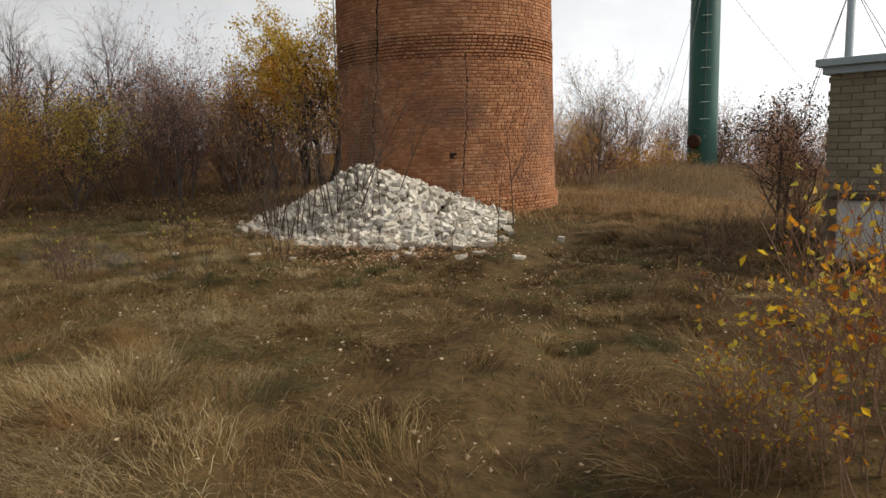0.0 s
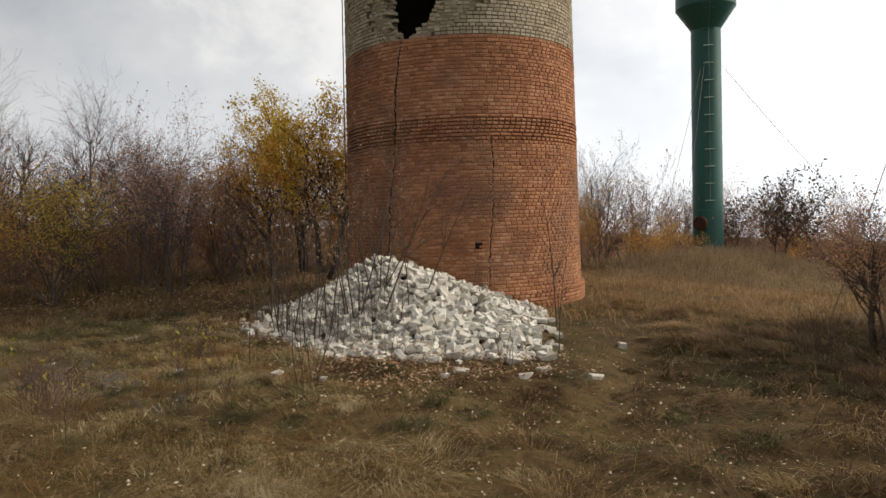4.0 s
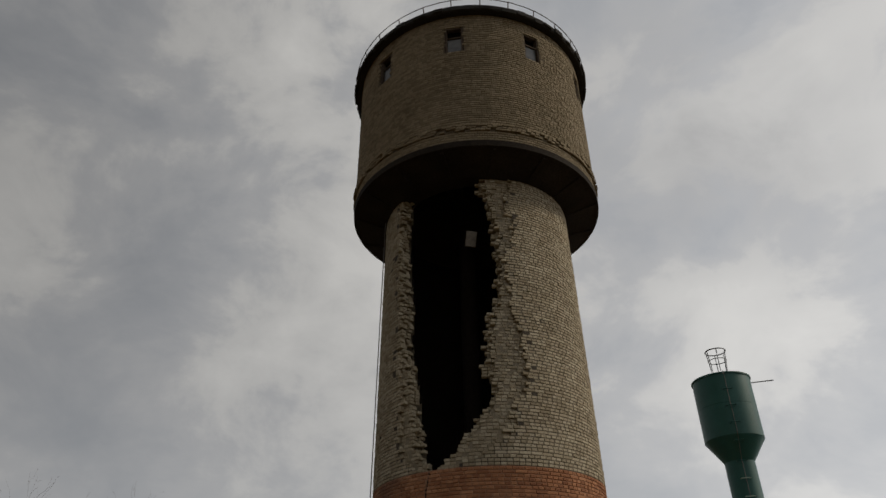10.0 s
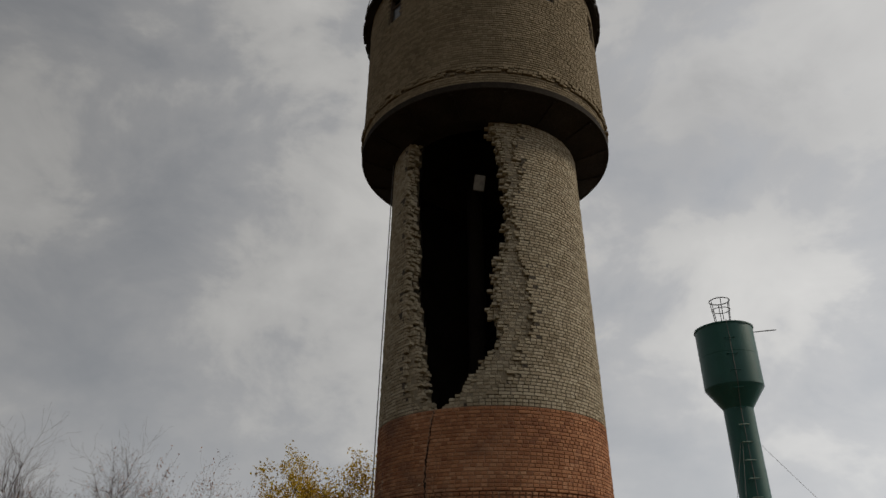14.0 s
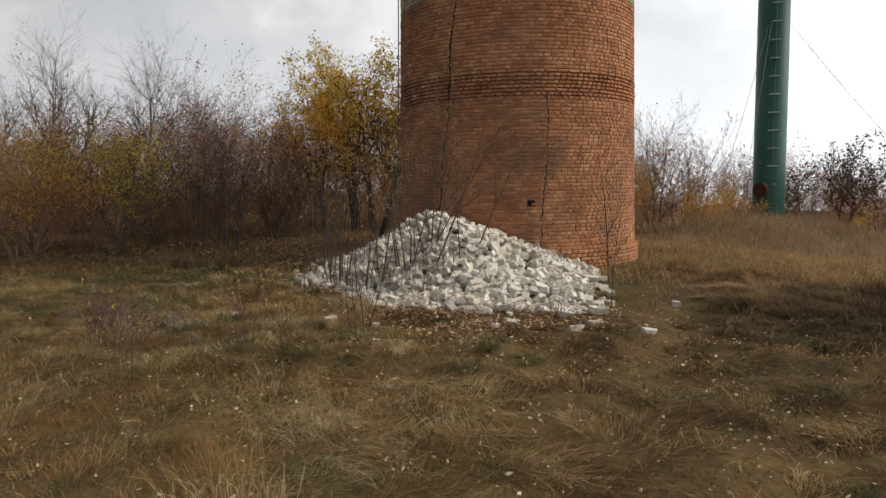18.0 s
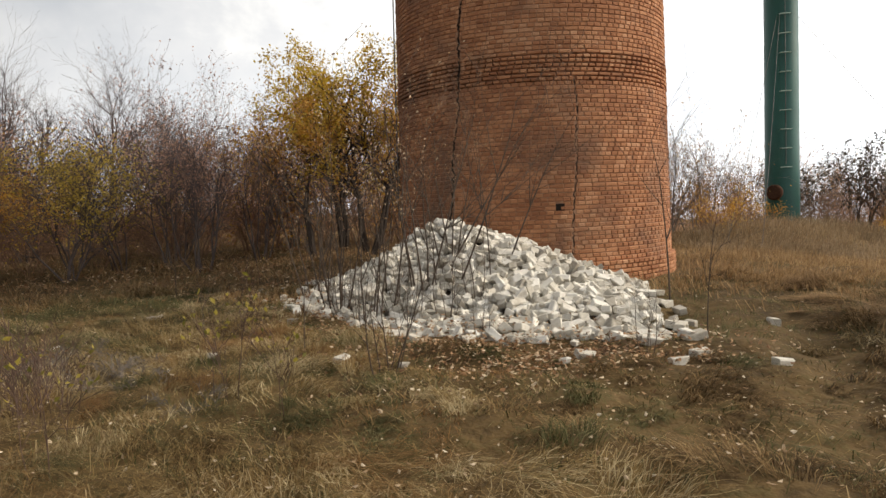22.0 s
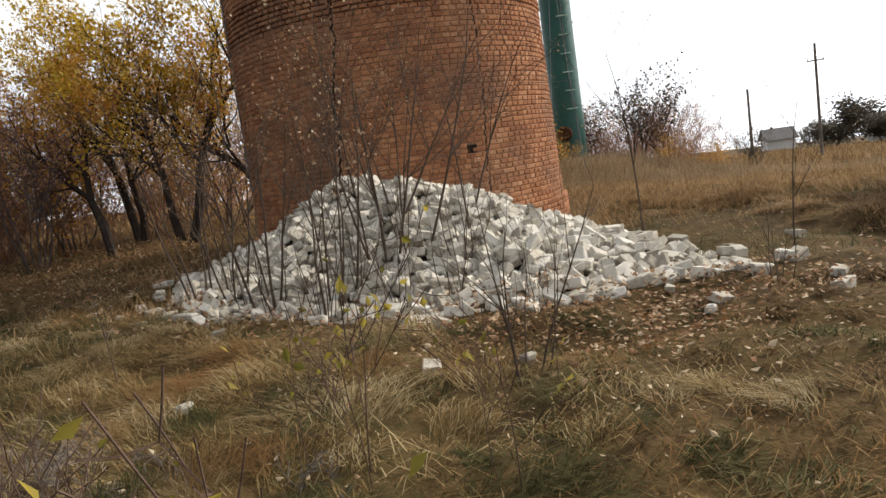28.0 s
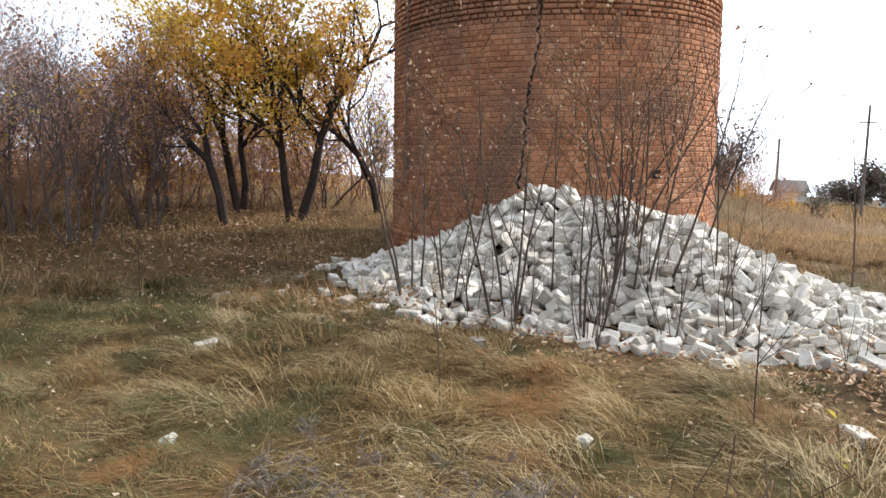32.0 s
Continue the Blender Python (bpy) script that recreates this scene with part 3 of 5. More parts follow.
# shallow strips along the cracks, the shade of their depth in the colour
for side, heights, wide in CRACKS:
    gap = Mesh()
    zs = np.arange(heights[0], heights[-1], COURSE * 0.5)
    pts = []
    for q in zs:
        half = wide * (0.22 + 0.30 * rng.random())
        a = radians(np.interp(q, heights, side) + rng.normal(0, 0.45))
        r = shaft_r(q) - 0.009
        pts += [(math.sin(a - half / r) * r, -math.cos(a - half / r) * r, q), (math.sin(a + half / r) * r, -math.cos(a + half / r) * r, q)]
    gap.put(pts, [(2 * i, 2 * i + 1, 2 * i + 3, 2 * i + 2) for i in range(len(zs) - 1)])
    part("crack", gap, M["hollow_shade"], red_wall, "dark crack running up the brickwork")
# a thin plate coloured dark in place of the pocket's shaded depth
pocket = Mesh()
pocket.box((0.14, 0.01, 0.11), (0, 0, 0))
part("scaffold_pocket", pocket, M["hollow_shade"], red_wall, "small dark scaffold hole").matrix_basis = pose(0, 0, 0, 0, 0, 4.5) @ pose(0, -shaft_r(1) + 0.008, 1.01)

white_wall = part("white_shaft", shell(lambda z: shaft_r(z) - 0.26, RED_TOP, WHITE_TOP, 0.12, 2.0, lambda z, p: hole(z, 2)[0] - 2 < p < hole(z, 2)[1] + 2), M["torn_mortar"], tower,
                  "broken white silicate brick shaft")
for leaf in range(3):
    holder = part("brick_leaf", shell(lambda z: shaft_r(z) - LEAF_IN[leaf] - 0.012, RED_TOP, WHITE_TOP, 0.10, 1.5, lambda z, p: hole(z, leaf)[0] - 2.6 < p < hole(z, leaf)[1] + 2.6 or (leaf and not -75 < p < 52)), M["torn_mortar" if leaf else "mortar_and_gap_shade"],
                  tower, "torn leaf of white brickwork" if leaf else "outer leaf of white brickwork")
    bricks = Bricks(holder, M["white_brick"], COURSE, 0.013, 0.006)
    z, row = RED_TOP, 0
    while z < WHITE_TOP - 0.02:
        length = 0.232 if row % 6 == 3 and not leaf else 0.118
        r = shaft_r(z) - LEAF_IN[leaf]
        count = int(round(2 * math.pi * r / length))
        turn = rng.uniform(0, 360)
        a, b = hole(z + COURSE / 2, leaf)
        for i in range(count):
            phi = (turn + i * 360 / count + 180) % 360 - 180
            size = 2 * math.pi * r / count
            if a - 0.3 + rng.normal(0, 0.7) < phi < b + 0.3 + rng.normal(0, 1.0):
                continue
            if leaf and not (a - 26 < phi < b + 26):
                continue
            edge = min(abs(phi - a), abs(phi - b))
            loose = edge < 6
            alone = edge < 9 and leaf == 0
            if loose and rng.random() < 0.02:
                continue
            bricks.lay(r, phi, z + COURSE / 2, round(size, 2) if alone else size, alone, rng.normal(0, 0.009 if leaf == 1 else 0.004) + (rng.uniform(-0.014, 0.004) if loose else 0),
                       rng.normal(0, 1.0 if loose else 0.6))
        z += COURSE
        row += 1
    bricks.finish("white silicate bricks laid in courses")

# lining, floor and riser are coloured dark for the unlit inside of the shaft
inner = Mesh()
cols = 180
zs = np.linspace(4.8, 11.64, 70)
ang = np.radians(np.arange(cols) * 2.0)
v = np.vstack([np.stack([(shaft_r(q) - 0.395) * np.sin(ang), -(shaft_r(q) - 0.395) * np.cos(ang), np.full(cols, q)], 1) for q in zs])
inner.put(v, [(i * cols + j, i * cols + (j + 1) % cols, (i + 1) * cols + (j + 1) % cols, (i + 1) * cols + j) for i in range(69) for j in range(cols)
              if not hole(zs[i], 2)[0] - 1.5 < ((j + 0.5) * 2 + 180) % 360 - 180 < hole(zs[i], 2)[1] + 1.5])
part("lining", inner, M["hollow_shade"], tower, "dark inner face of the shaft")
floor_in = Mesh()
floor_in.lathe([(0.01, 4.88), (2.3, 4.88), (2.3, 4.80), (0.01, 4.80)], 40)
part("inner_floor", floor_in, M["hollow_shade"], tower, "dark slab inside the shaft")
riser = Mesh()
riser.tube((-0.25, 0.35, 4.8), (-0.25, 0.35, 11.8), 0.22, sides=16)
part("riser_pipe", riser, M["hollow_shade"], tower, "dark riser pipe inside the shaft", smooth=True)
rag = Mesh()
rag.box((0.25, 0.05, 0.40), (-0.17, -1.80, 10.25), pose(0, 0, 0, 8, 6, 10), 0.012)
part("hanging_board", rag, M["concrete"], tower, "pale board hanging inside the breach")

# ---- the drum on top ----
R_DRUM = 3.20
# beam and ribs carry the shade of the overhang in their colour
ring = Mesh()
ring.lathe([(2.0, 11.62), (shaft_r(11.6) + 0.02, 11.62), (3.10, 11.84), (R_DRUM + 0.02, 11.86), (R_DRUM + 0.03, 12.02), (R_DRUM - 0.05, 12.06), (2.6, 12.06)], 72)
part("ring_beam", ring, M["shaded_concrete"], tower, "dark concrete ring beam with underside shade in its colour")
for i in range(16):
    rib = Mesh()
    a = 360 / 16 * i + 8
    rib.put([(-0.04, -2.45, 11.60), (0.04, -2.45, 11.60), (0.04, -3.14, 11.80), (-0.04, -3.14, 11.80), (-0.04, -2.45, 11.66), (0.04, -2.45, 11.66), (0.04, -3.14, 11.86),
             (-0.04, -3.14, 11.86)], [(0, 1, 2, 3), (4, 7, 6, 5), (0, 4, 5, 1), (1, 5, 6, 2), (2, 6, 7, 3), (3, 7, 4, 0)])
    part("rib", rib, M["shaded_concrete"], tower).matrix_basis = pose(0, 0, 0, 0, 0, a)
WINDOWS = [-158, -120.5, -83, -45.5, -7.5, 30, 67.5, 105, 142.5, 180]
WIN_Z, WIN_H, WIN_W = 15.45, 0.92, 0.47
in_window = lambda z, p: abs(z - WIN_Z) < WIN_H / 2 and min(abs((p - w + 180) % 360 - 180) for w in WINDOWS) < math.degrees(WIN_W / 2 / R_DRUM)
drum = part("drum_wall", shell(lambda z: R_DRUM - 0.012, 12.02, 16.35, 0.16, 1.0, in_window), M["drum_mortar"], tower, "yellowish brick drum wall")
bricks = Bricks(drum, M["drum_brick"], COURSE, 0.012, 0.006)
z, row = 12.03, 0
while z < 16.33:
    length = 0.232 if row % 6 == 3 else 0.118
    ledge = 0.05 if 12.30 < z < 12.50 else 0.0
    count = int(round(2 * math.pi * R_DRUM / length))
    turn = rng.uniform(0, 360)
    for i in range(count):
        phi = (turn + i * 360 / count + 180) % 360 - 180
        if abs(z + 0.04 - WIN_Z) < WIN_H / 2 and min(abs((phi - w + 180) % 360 - 180) for w in WINDOWS) < math.degrees((WIN_W / 2 + length * 0.2) / R_DRUM):
            continue
        if ledge and rng.random() < 0.12:
            continue
        alone = 12.03 < z < 13.2 and -38 < phi < 38
        bricks.lay(R_DRUM, phi, z + COURSE / 2, round(length, 2) if alone else 2 * math.pi * R_DRUM / count, alone, ledge + rng.normal(0, 0.003) + (rng.uniform(-0.02, 0.02) if ledge else 0))
    z += COURSE
    row += 1
bricks.finish("yellowish silicate bricks laid in courses")
for w in WINDOWS:
    frame_ob = Mesh()
    for dx in (-1, 1):
        frame_ob.box((0.05, 0.12, WIN_H), (dx * (WIN_W / 2 - 0.03), 0, 0), None, 0.006)
    for dz in (-1, 1):
        frame_ob.box((WIN_W - 0.11, 0.12, 0.05), (0, 0, dz * (WIN_H / 2 - 0.03)), None, 0.006)
    frame_ob.box((WIN_W - 0.11, 0.06, 0.04), (0, 0, 0.12), None, 0.004)
    win = part("window", frame_ob, M["old_wood"], tower, "small old wooden window")
    win.matrix_basis = pose(0, 0, 0, 0, 0, w) @ pose(0, -R_DRUM + 0.10, WIN_Z)
    # a backing plate coloured dark for the unlit room behind the window
    hollow = Mesh()
    hollow.box((WIN_W + 0.1, 0.02, WIN_H + 0.1), (0, 0.17, 0))
    part("reveal", hollow, M["hollow_shade"], win)
    pane = Mesh()
    pane.box((WIN_W - 0.12, 0.012, WIN_H * 0.55), (0, 0.01, -WIN_H * 0.17))
    part("pane", pane, M["dim_glass"], win)
eave = Mesh()
eave.lathe([(3.0, 16.33), (3.36, 16.30), (3.40, 16.34), (3.40, 16.46), (0.3, 17.0), (0.01, 17.02)], 72)
part("roof", eave, M["roof_felt"], tower, "low dark felt roof with a ragged eave")
for i in range(46):
    chip = Mesh()
    w = rng.uniform(0.2, 0.5)
    chip.box((w, 0.05, rng.uniform(0.06, 0.16)), (0, -3.41, 16.36 + rng.uniform(-0.05, 0.03)), pose(0, 0, 0, rng.uniform(-12, 12), rng.uniform(-4, 4), 0), 0.008)
    part("eave_strip", chip, M["roof_felt"], tower).matrix_basis = pose(0, 0, 0, 0, 0, i * 360 / 46 + rng.uniform(-2, 2))
for i in range(28):
    post = Mesh()
    post.tube((0, -3.34, 16.42), (0, -3.40, 16.71), 0.014, sides=5)
    part("rail_post", post, M["rust"], tower).matrix_basis = pose(0, 0, 0, 0, 0, i * 360 / 28 + 5)
rail = Mesh()
rail.ring((0, 0, 16.70), 3.40, 0.012, 56)
part("handrail", rail, M["rust"], tower, "thin rusty roof handrail")
conductor = Mesh()
wire_pts = []
for s in range(14):
    h = 11.9 - s * 0.85
    a = radians(-76 - 0.5 * s)
    p = (math.sin(a) * (shaft_r(h) + 0.05), -math.cos(a) * (shaft_r(h) + 0.05), h)
    wire_pts.append(p)
conductor.path(wire_pts, 0.012, 5)
part("lightning_conductor", conductor, M["wire"], tower, "thin lightning conductor down the shaft")

# ---- the heap of fallen bricks ----
# the foot of the heap runs slantwise from the tower's flank to a tail on the right
TOP_X, TOP_Y = -1.60, -2.78
FOOT_X = np.array([-3.5, -3.75, -3.68, -3.62, -3.1, -2.6, -2.0, -1.45, -0.95, -0.3, 0.3, 0.95, 1.42, 1.75, 1.95, 2.1]) - TOP_X
FOOT_Y = np.array([-1.2, -2.4, -3.3, -3.9, -4.6, -5.2, -5.9, -6.4, -6.7, -6.9, -7.1, -7.05, -6.5, -5.5, -4.6, -2.4]) - TOP_Y
FOOT_A, FOOT_R = np.arctan2(FOOT_X, -FOOT_Y), np.hypot(FOOT_X, FOOT_Y)


def heap_h(x, y):
    """Height of the heap over the ground."""
    u, v = np.asarray(x, float) - TOP_X, np.asarray(y, float) - TOP_Y
    inner = np.clip(1 - np.hypot(u, v) / np.interp(np.arctan2(u, -v), FOOT_A, FOOT_R), 0, 1)
    swell = 0.25 * np.exp(-((u - 0.71) ** 2 + (v + 1.22) ** 2) / 0.66) - 0.208 * np.exp(-((u - 3.37) ** 2 + (v + 1.20) ** 2) / 11.3)
    return np.maximum(1.10 * inner ** 1.26 + np.clip(6 * inner, 0, 1) * swell, 0.0) * (inner > 0)


def foot_gap(x, y):
    """Distance outside the foot of the heap."""
    u, v = np.asarray(x, float) - TOP_X, np.asarray(y, float) - TOP_Y
    return np.maximum(np.hypot(u, v) - np.interp(np.arctan2(u, -v), FOOT_A, FOOT_R), 0)


heap = thing("brick_heap", "heap of fallen white silicate bricks at the foot of the tower", "rubble heap")
# a dark sheet below the bricks: the gaps' shade is its colour
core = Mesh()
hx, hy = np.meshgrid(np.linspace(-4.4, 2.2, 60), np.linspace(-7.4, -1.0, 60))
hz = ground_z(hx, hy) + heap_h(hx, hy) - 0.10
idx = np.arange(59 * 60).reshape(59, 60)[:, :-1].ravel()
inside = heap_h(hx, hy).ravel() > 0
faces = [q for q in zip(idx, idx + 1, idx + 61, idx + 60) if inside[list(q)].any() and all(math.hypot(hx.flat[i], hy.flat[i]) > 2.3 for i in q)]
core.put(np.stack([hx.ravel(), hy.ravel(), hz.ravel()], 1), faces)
part("rubble_core", core, M["mortar_and_gap_shade"], heap, "dark core with the shade of the gaps in its colour")
BRICK_KINDS = []
for size in ((0.22, 0.105, 0.077), (0.22, 0.105, 0.077), (0.215, 0.105, 0.075), (0.15, 0.105, 0.077), (0.11, 0.105, 0.077), (0.17, 0.105, 0.06), (0.08, 0.065, 0.05)):
    b = Mesh()
    b.box(size, (0, 0, 0), None, 0.009)
    v = b.v[0]
    v += np.random.default_rng(len(BRICK_KINDS)).normal(0, 0.004, v.shape)
    if size[0] < 0.2:
        v[:, 0] += np.where(v[:, 0] > 0, v[:, 1] * 0.5 + v[:, 2] * 0.4, 0)
    BRICK_KINDS.append((b, b.data("brick", M["rubble_brick"])))
rubble = Mesh()
rng = np.random.default_rng(21)
placed, tries, taken, singles = 0, 0, {}, 0
pieces = []
while placed < 3000 and tries < 90000:
    tries += 1
    x, y = rng.uniform(-4.6, 2.3), rng.uniform(-7.6, -0.8)
    h = float(heap_h(x, y))
    if math.hypot(x, y) < shaft_r(0.2) + 0.16:
        continue
    if h <= 0 and (x > 1.25 or rng.random() > 0.006):
        continue
    if h <= 0 and float(heap_h(x * 0.88 - 0.16, y * 0.88 - 0.5)) <= 0:
        continue
    cell = (int(x / 0.148), int(y / 0.148))
    if taken.get(cell, 0) > (2 if h > 0.1 else 1):
        continue
    taken[cell] = taken.get(cell, 0) + 1
    pieces.append((x, y, h, taken[cell]))
    placed += 1
for x, y, h, layer in pieces:
    kind = int(rng.choice(7, p=[0.11, 0.11, 0.12, 0.22, 0.20, 0.12, 0.12]))
    if h > 0:
        turn = pose(0, 0, 0, rng.normal(0, 32), rng.normal(0, 28), rng.uniform(0, 360))
        z = float(ground_z(x, y)) + h - 0.02 + 0.035 * (layer - 1) + rng.uniform(-0.03, 0.02)
    else:
        turn = pose(0, 0, 0, rng.normal(0, 10), rng.normal(0, 8), rng.uniform(0, 360))
        z = float(ground_z(x, y)) + 0.035
    if singles < 300 and layer == 3 or (h <= 0 and singles < 300):
        ob = part("brick", BRICK_KINDS[kind][1], None, heap)
        ob.matrix_basis = Matrix.Translation((x, y, z)) @ turn
        singles += 1
    else:
        proto = BRICK_KINDS[kind][0]
        rubble.put(proto.v[0] @ np.array(turn.to_3x3()).T + np.array((x, y, z)), proto.f)
part("rubble", rubble, M["rubble_brick"], heap, "tumbled whole and broken white bricks", kind="stuff")
# bricks that rolled away into the grass
for x, y, kind, turn in ((-1.83, -7.72, 6, 20), (-2.36, -7.60, 3, 70), (1.11, -8.06, 3, 10), (-0.30, -7.52, 5, 15), (-0.48, -7.62, 6, 40), (0.63, -7.62, 5, 30), (0.38, -7.87, 3, 5),
                         (-3.40, -5.15, 3, 80), (-2.05, -6.31, 0, 15), (-4.12, -3.74, 3, 30), (-4.40, -3.86, 5, 75), (-3.66, -7.12, 6, 30),
                         (-5.40, -4.52, 5, 20), (-5.63, -6.31, 6, 50), (-4.71, -2.19, 3, 40), (-4.50, -2.45, 6, 110), (-4.32, -2.10, 6, 10), (0.73, -7.15, 0, 12), (1.90, -6.08, 3, 80), (-4.35, -3.10, 6, 20), (-4.62, -2.72, 3, 60), (-4.90, -2.92, 6, 0), (-5.20, -2.60, 5, 35), (-4.15, -2.75, 3, 100)):
    ob = new("brick", BRICK_KINDS[kind][1])
    ob.matrix_basis = pose(x, y, float(ground_z(x, y)) + 0.022, rng.normal(0, 7), rng.normal(0, 7), turn)
    tagged(ob, "stray white silicate brick lying in the dry grass", "brick", "stray bricks")


# ---- the green steel water tower ----
green = thing("steel_water_tower", "slender green painted steel water tower with a drum tank", "water tower", at=(9.42, 10.53, 0))
GZ = float(ground_z(9.42, 10.53))
col = Mesh()
col.lathe([(0.54, GZ - 0.3), (0.54, 2.0), (0.535, 2.02), (0.535, 4.0), (0.53, 4.02), (0.53, 6.0), (0.525, 6.02), (0.525, 8.16)], 40)
part("column", col, M["green_paint"], green, smooth=True)
cone = Mesh()
cone.lathe([(0.525, 8.14), (0.55, 8.20), (1.03, 8.90), (1.05, 8.95)], 40)
part("cone", cone, M["green_paint"], green, smooth=True)
tank = Mesh()
tank.lathe([(1.05, 8.93), (1.05, 10.1), (1.055, 10.12), (1.055, 11.20), (1.09, 11.21), (1.09, 11.26), (1.04, 11.28)], 120)
part("tank", tank, M["green_paint"], green, smooth=False)
lid = Mesh()
lid.lathe([(1.09, 11.24), (0.30, 11.52), (0.01, 11.54)], 40)
part("lid", lid, M["green_paint"], green)
foot = Mesh()
foot.lathe([(0.85, GZ - 0.2), (0.85, GZ + 0.12), (0.55, GZ + 0.14)], 32)
part("foundation", foot, M["concrete"], green)
LADDER = radians(-12)
lx, ly = math.sin(LADDER), -math.cos(LADDER)
zz = 1.9
while zz < 11.0:
    rr = 0.55 if zz < 8.1 else (1.06 if zz > 8.95 else 0.55 + (zz - 8.15) / 0.75 * 0.5)
    rung = Mesh()
    c = np.array((lx * (rr + 0.09), ly * (rr + 0.09), zz))
    side = np.array((math.cos(LADDER), math.sin(LADDER), 0)) * 0.16
    rung.tube(c - side, c + side, 0.016, sides=6, caps=True)
    for s in (-1, 1):
        rung.tube(c + s * side, (c[0] - lx * 0.12 + s * side[0], c[1] - ly * 0.12 + s * side[1], zz), 0.014, sides=5)
    part("rung", rung, M["pale_rung" if zz < 8.1 else "green_paint"], green)
    zz += 0.62
cable = Mesh()
cable.path([(lx * 1.12, ly * 1.12, 11.3), (lx * 1.10, ly * 1.10, 9.0), (lx * 0.6, ly * 0.6, 8.15), (lx * 0.57, ly * 0.57, 2.0)], 0.012, 5)
part("cable", cable, M["wire"], green)
cage = Mesh()
cc = (-0.22, -0.75)
cage.ring((cc[0], cc[1], 12.18), 0.37, 0.022, 20)
cage.ring((cc[0], cc[1], 11.80), 0.33, 0.016, 20)
for i in range(6):
    a = i * math.pi / 3 + 0.3
    cage.tube((cc[0] + 0.29 * math.cos(a), cc[1] + 0.29 * math.sin(a), 11.30), (cc[0] + 0.37 * math.cos(a), cc[1] + 0.37 * math.sin(a), 12.18), 0.016, sides=5)
part("ladder_cage", cage, M["steel"], green, "small steel hoop cage")
arm = Mesh()
arm.tube((1.0, -0.2, 11.10), (1.78, -0.55, 11.06), 0.02, sides=6, caps=True)
part("overflow_pipe", arm, M["steel"], green)
hatch = Mesh()
hatch.lathe([(0.01, 0.0), (0.26, 0.0), (0.26, 0.10), (0.22, 0.14), (0.01, 0.14)], 24)
ob = part("hatch", hatch, M["rust"], green, "round rusty hatch cover")
ob.matrix_basis = pose(-0.42, -0.42, 1.08, 90, 0, -45)
for bearing, reach in ((-28, 7.0), (-36, 6.5), (78, 7.5), (165, 8.0)):
    a = radians(bearing)
    top = np.array((0.54 * math.sin(a), -0.54 * math.cos(a), 6.85))
    bx, by = reach * math.sin(a), -reach * math.cos(a)
    end = np.array((bx, by, float(ground_z(9.42 + bx, 10.53 + by))))
    guy = Mesh()
    guy.path([top + (end - top) * q - np.array((0, 0, 0.25 * 4 * q * (1 - q))) for q in np.linspace(0, 1, 9)], 0.007, 5)
    part("guy_wire", guy, M["wire"], green)


# ---- the brick hut with its mast ----
A = Vector((5.27, -7.15, 0))
TURN = -42.0
hut = thing("hut", "small pale brick hut with a concrete roof slab", "hut", at=(A.x, A.y, 0))
hut.rotation_euler = (0, 0, radians(TURN))
HG = -0.5
LEN, DEEP, TOP = 3.2, 3.6, 2.0
# local x runs along the wall that faces the towers, local y into the hut
walls = Mesh()
for size, at in (((LEN, 0.24, TOP - HG), (LEN / 2, 0.13, (TOP + HG) / 2)), ((LEN, 0.24, TOP - HG), (LEN / 2, DEEP - 0.13, (TOP + HG) / 2)),
                 ((0.24, DEEP - 0.5, TOP - HG), (0.13, DEEP / 2, (TOP + HG) / 2)), ((0.24, DEEP - 0.5, TOP - HG), (LEN - 0.13, DEEP / 2, (TOP + HG) / 2))):
    walls.box(size, at)
hut_wall = part("wall", walls, M["hut_mortar"], hut, "pale brick wall")
face = {}
z, row = 0.40, 0
while z < TOP - 0.05:
    x = -0.13 if row % 2 else 0.0
    while x < LEN - 0.02:
        a, b = max(x, 0), min(x + 0.26, LEN)
        if b - a > 0.05:
            key = round(b - a, 2)
            if key not in face:
                face[key] = brick_mesh("brick", key - 0.009, 0.081, 0.06, 0.004, M["hut_brick"])
            ob = part("brick", face[key], None, hut_wall)
            ob.matrix_basis = pose((a + b) / 2, -0.004 + rng.normal(0, 0.002), z + 0.045)
        x += 0.26
    z += 0.09
    row += 1
z, row = -0.45, 0
short = Mesh()
while z < TOP - 0.05:
    for i in range(13):
        y = i * 0.26 + (0.13 if row % 2 else 0.0)
        short.box((0.04, 0.248, 0.078), (-0.002, y + 0.13, z + 0.045), None, 0.005)
    z += 0.09
    row += 1
part("brickwork", short, M["hut_brick"], hut, kind="stuff")
slab = Mesh()
slab.box((LEN + 0.3, DEEP + 0.3, 0.10), (LEN / 2, DEEP / 2, TOP + 0.15), None, 0.01)
slab.box((LEN + 0.16, DEEP + 0.16, 0.10), (LEN / 2, DEEP / 2, TOP + 0.05), None, 0.01)
part("roof_slab", slab, M["grey_pipe"], hut, "pale blue-grey stepped concrete roof slab")
panel = Mesh()
panel.box((2.6, 0.34, 0.95), (1.55, -0.175, -0.07), None, 0.008)
panel = part("panel", panel, M["white_panel"], hut, "whitewashed low panel with dark bolt holes")
cap = Mesh()
cap.box((2.72, 0.42, 0.045), (1.55, -0.20, 0.43), None, 0.006)
part("ledge", cap, M["old_wood"], panel)
for dx, dz in ((0.22, 0.05), (0.23, -0.12), (0.20, -0.42), (0.62, -0.05), (0.95, -0.2)):
    bolt = Mesh()
    bolt.tube((dx + 0.3, -0.362, dz + 0.12), (dx + 0.3, -0.342, dz + 0.12), 0.018, sides=8, caps=True)
    part("bolt", bolt, M["rust"], panel)

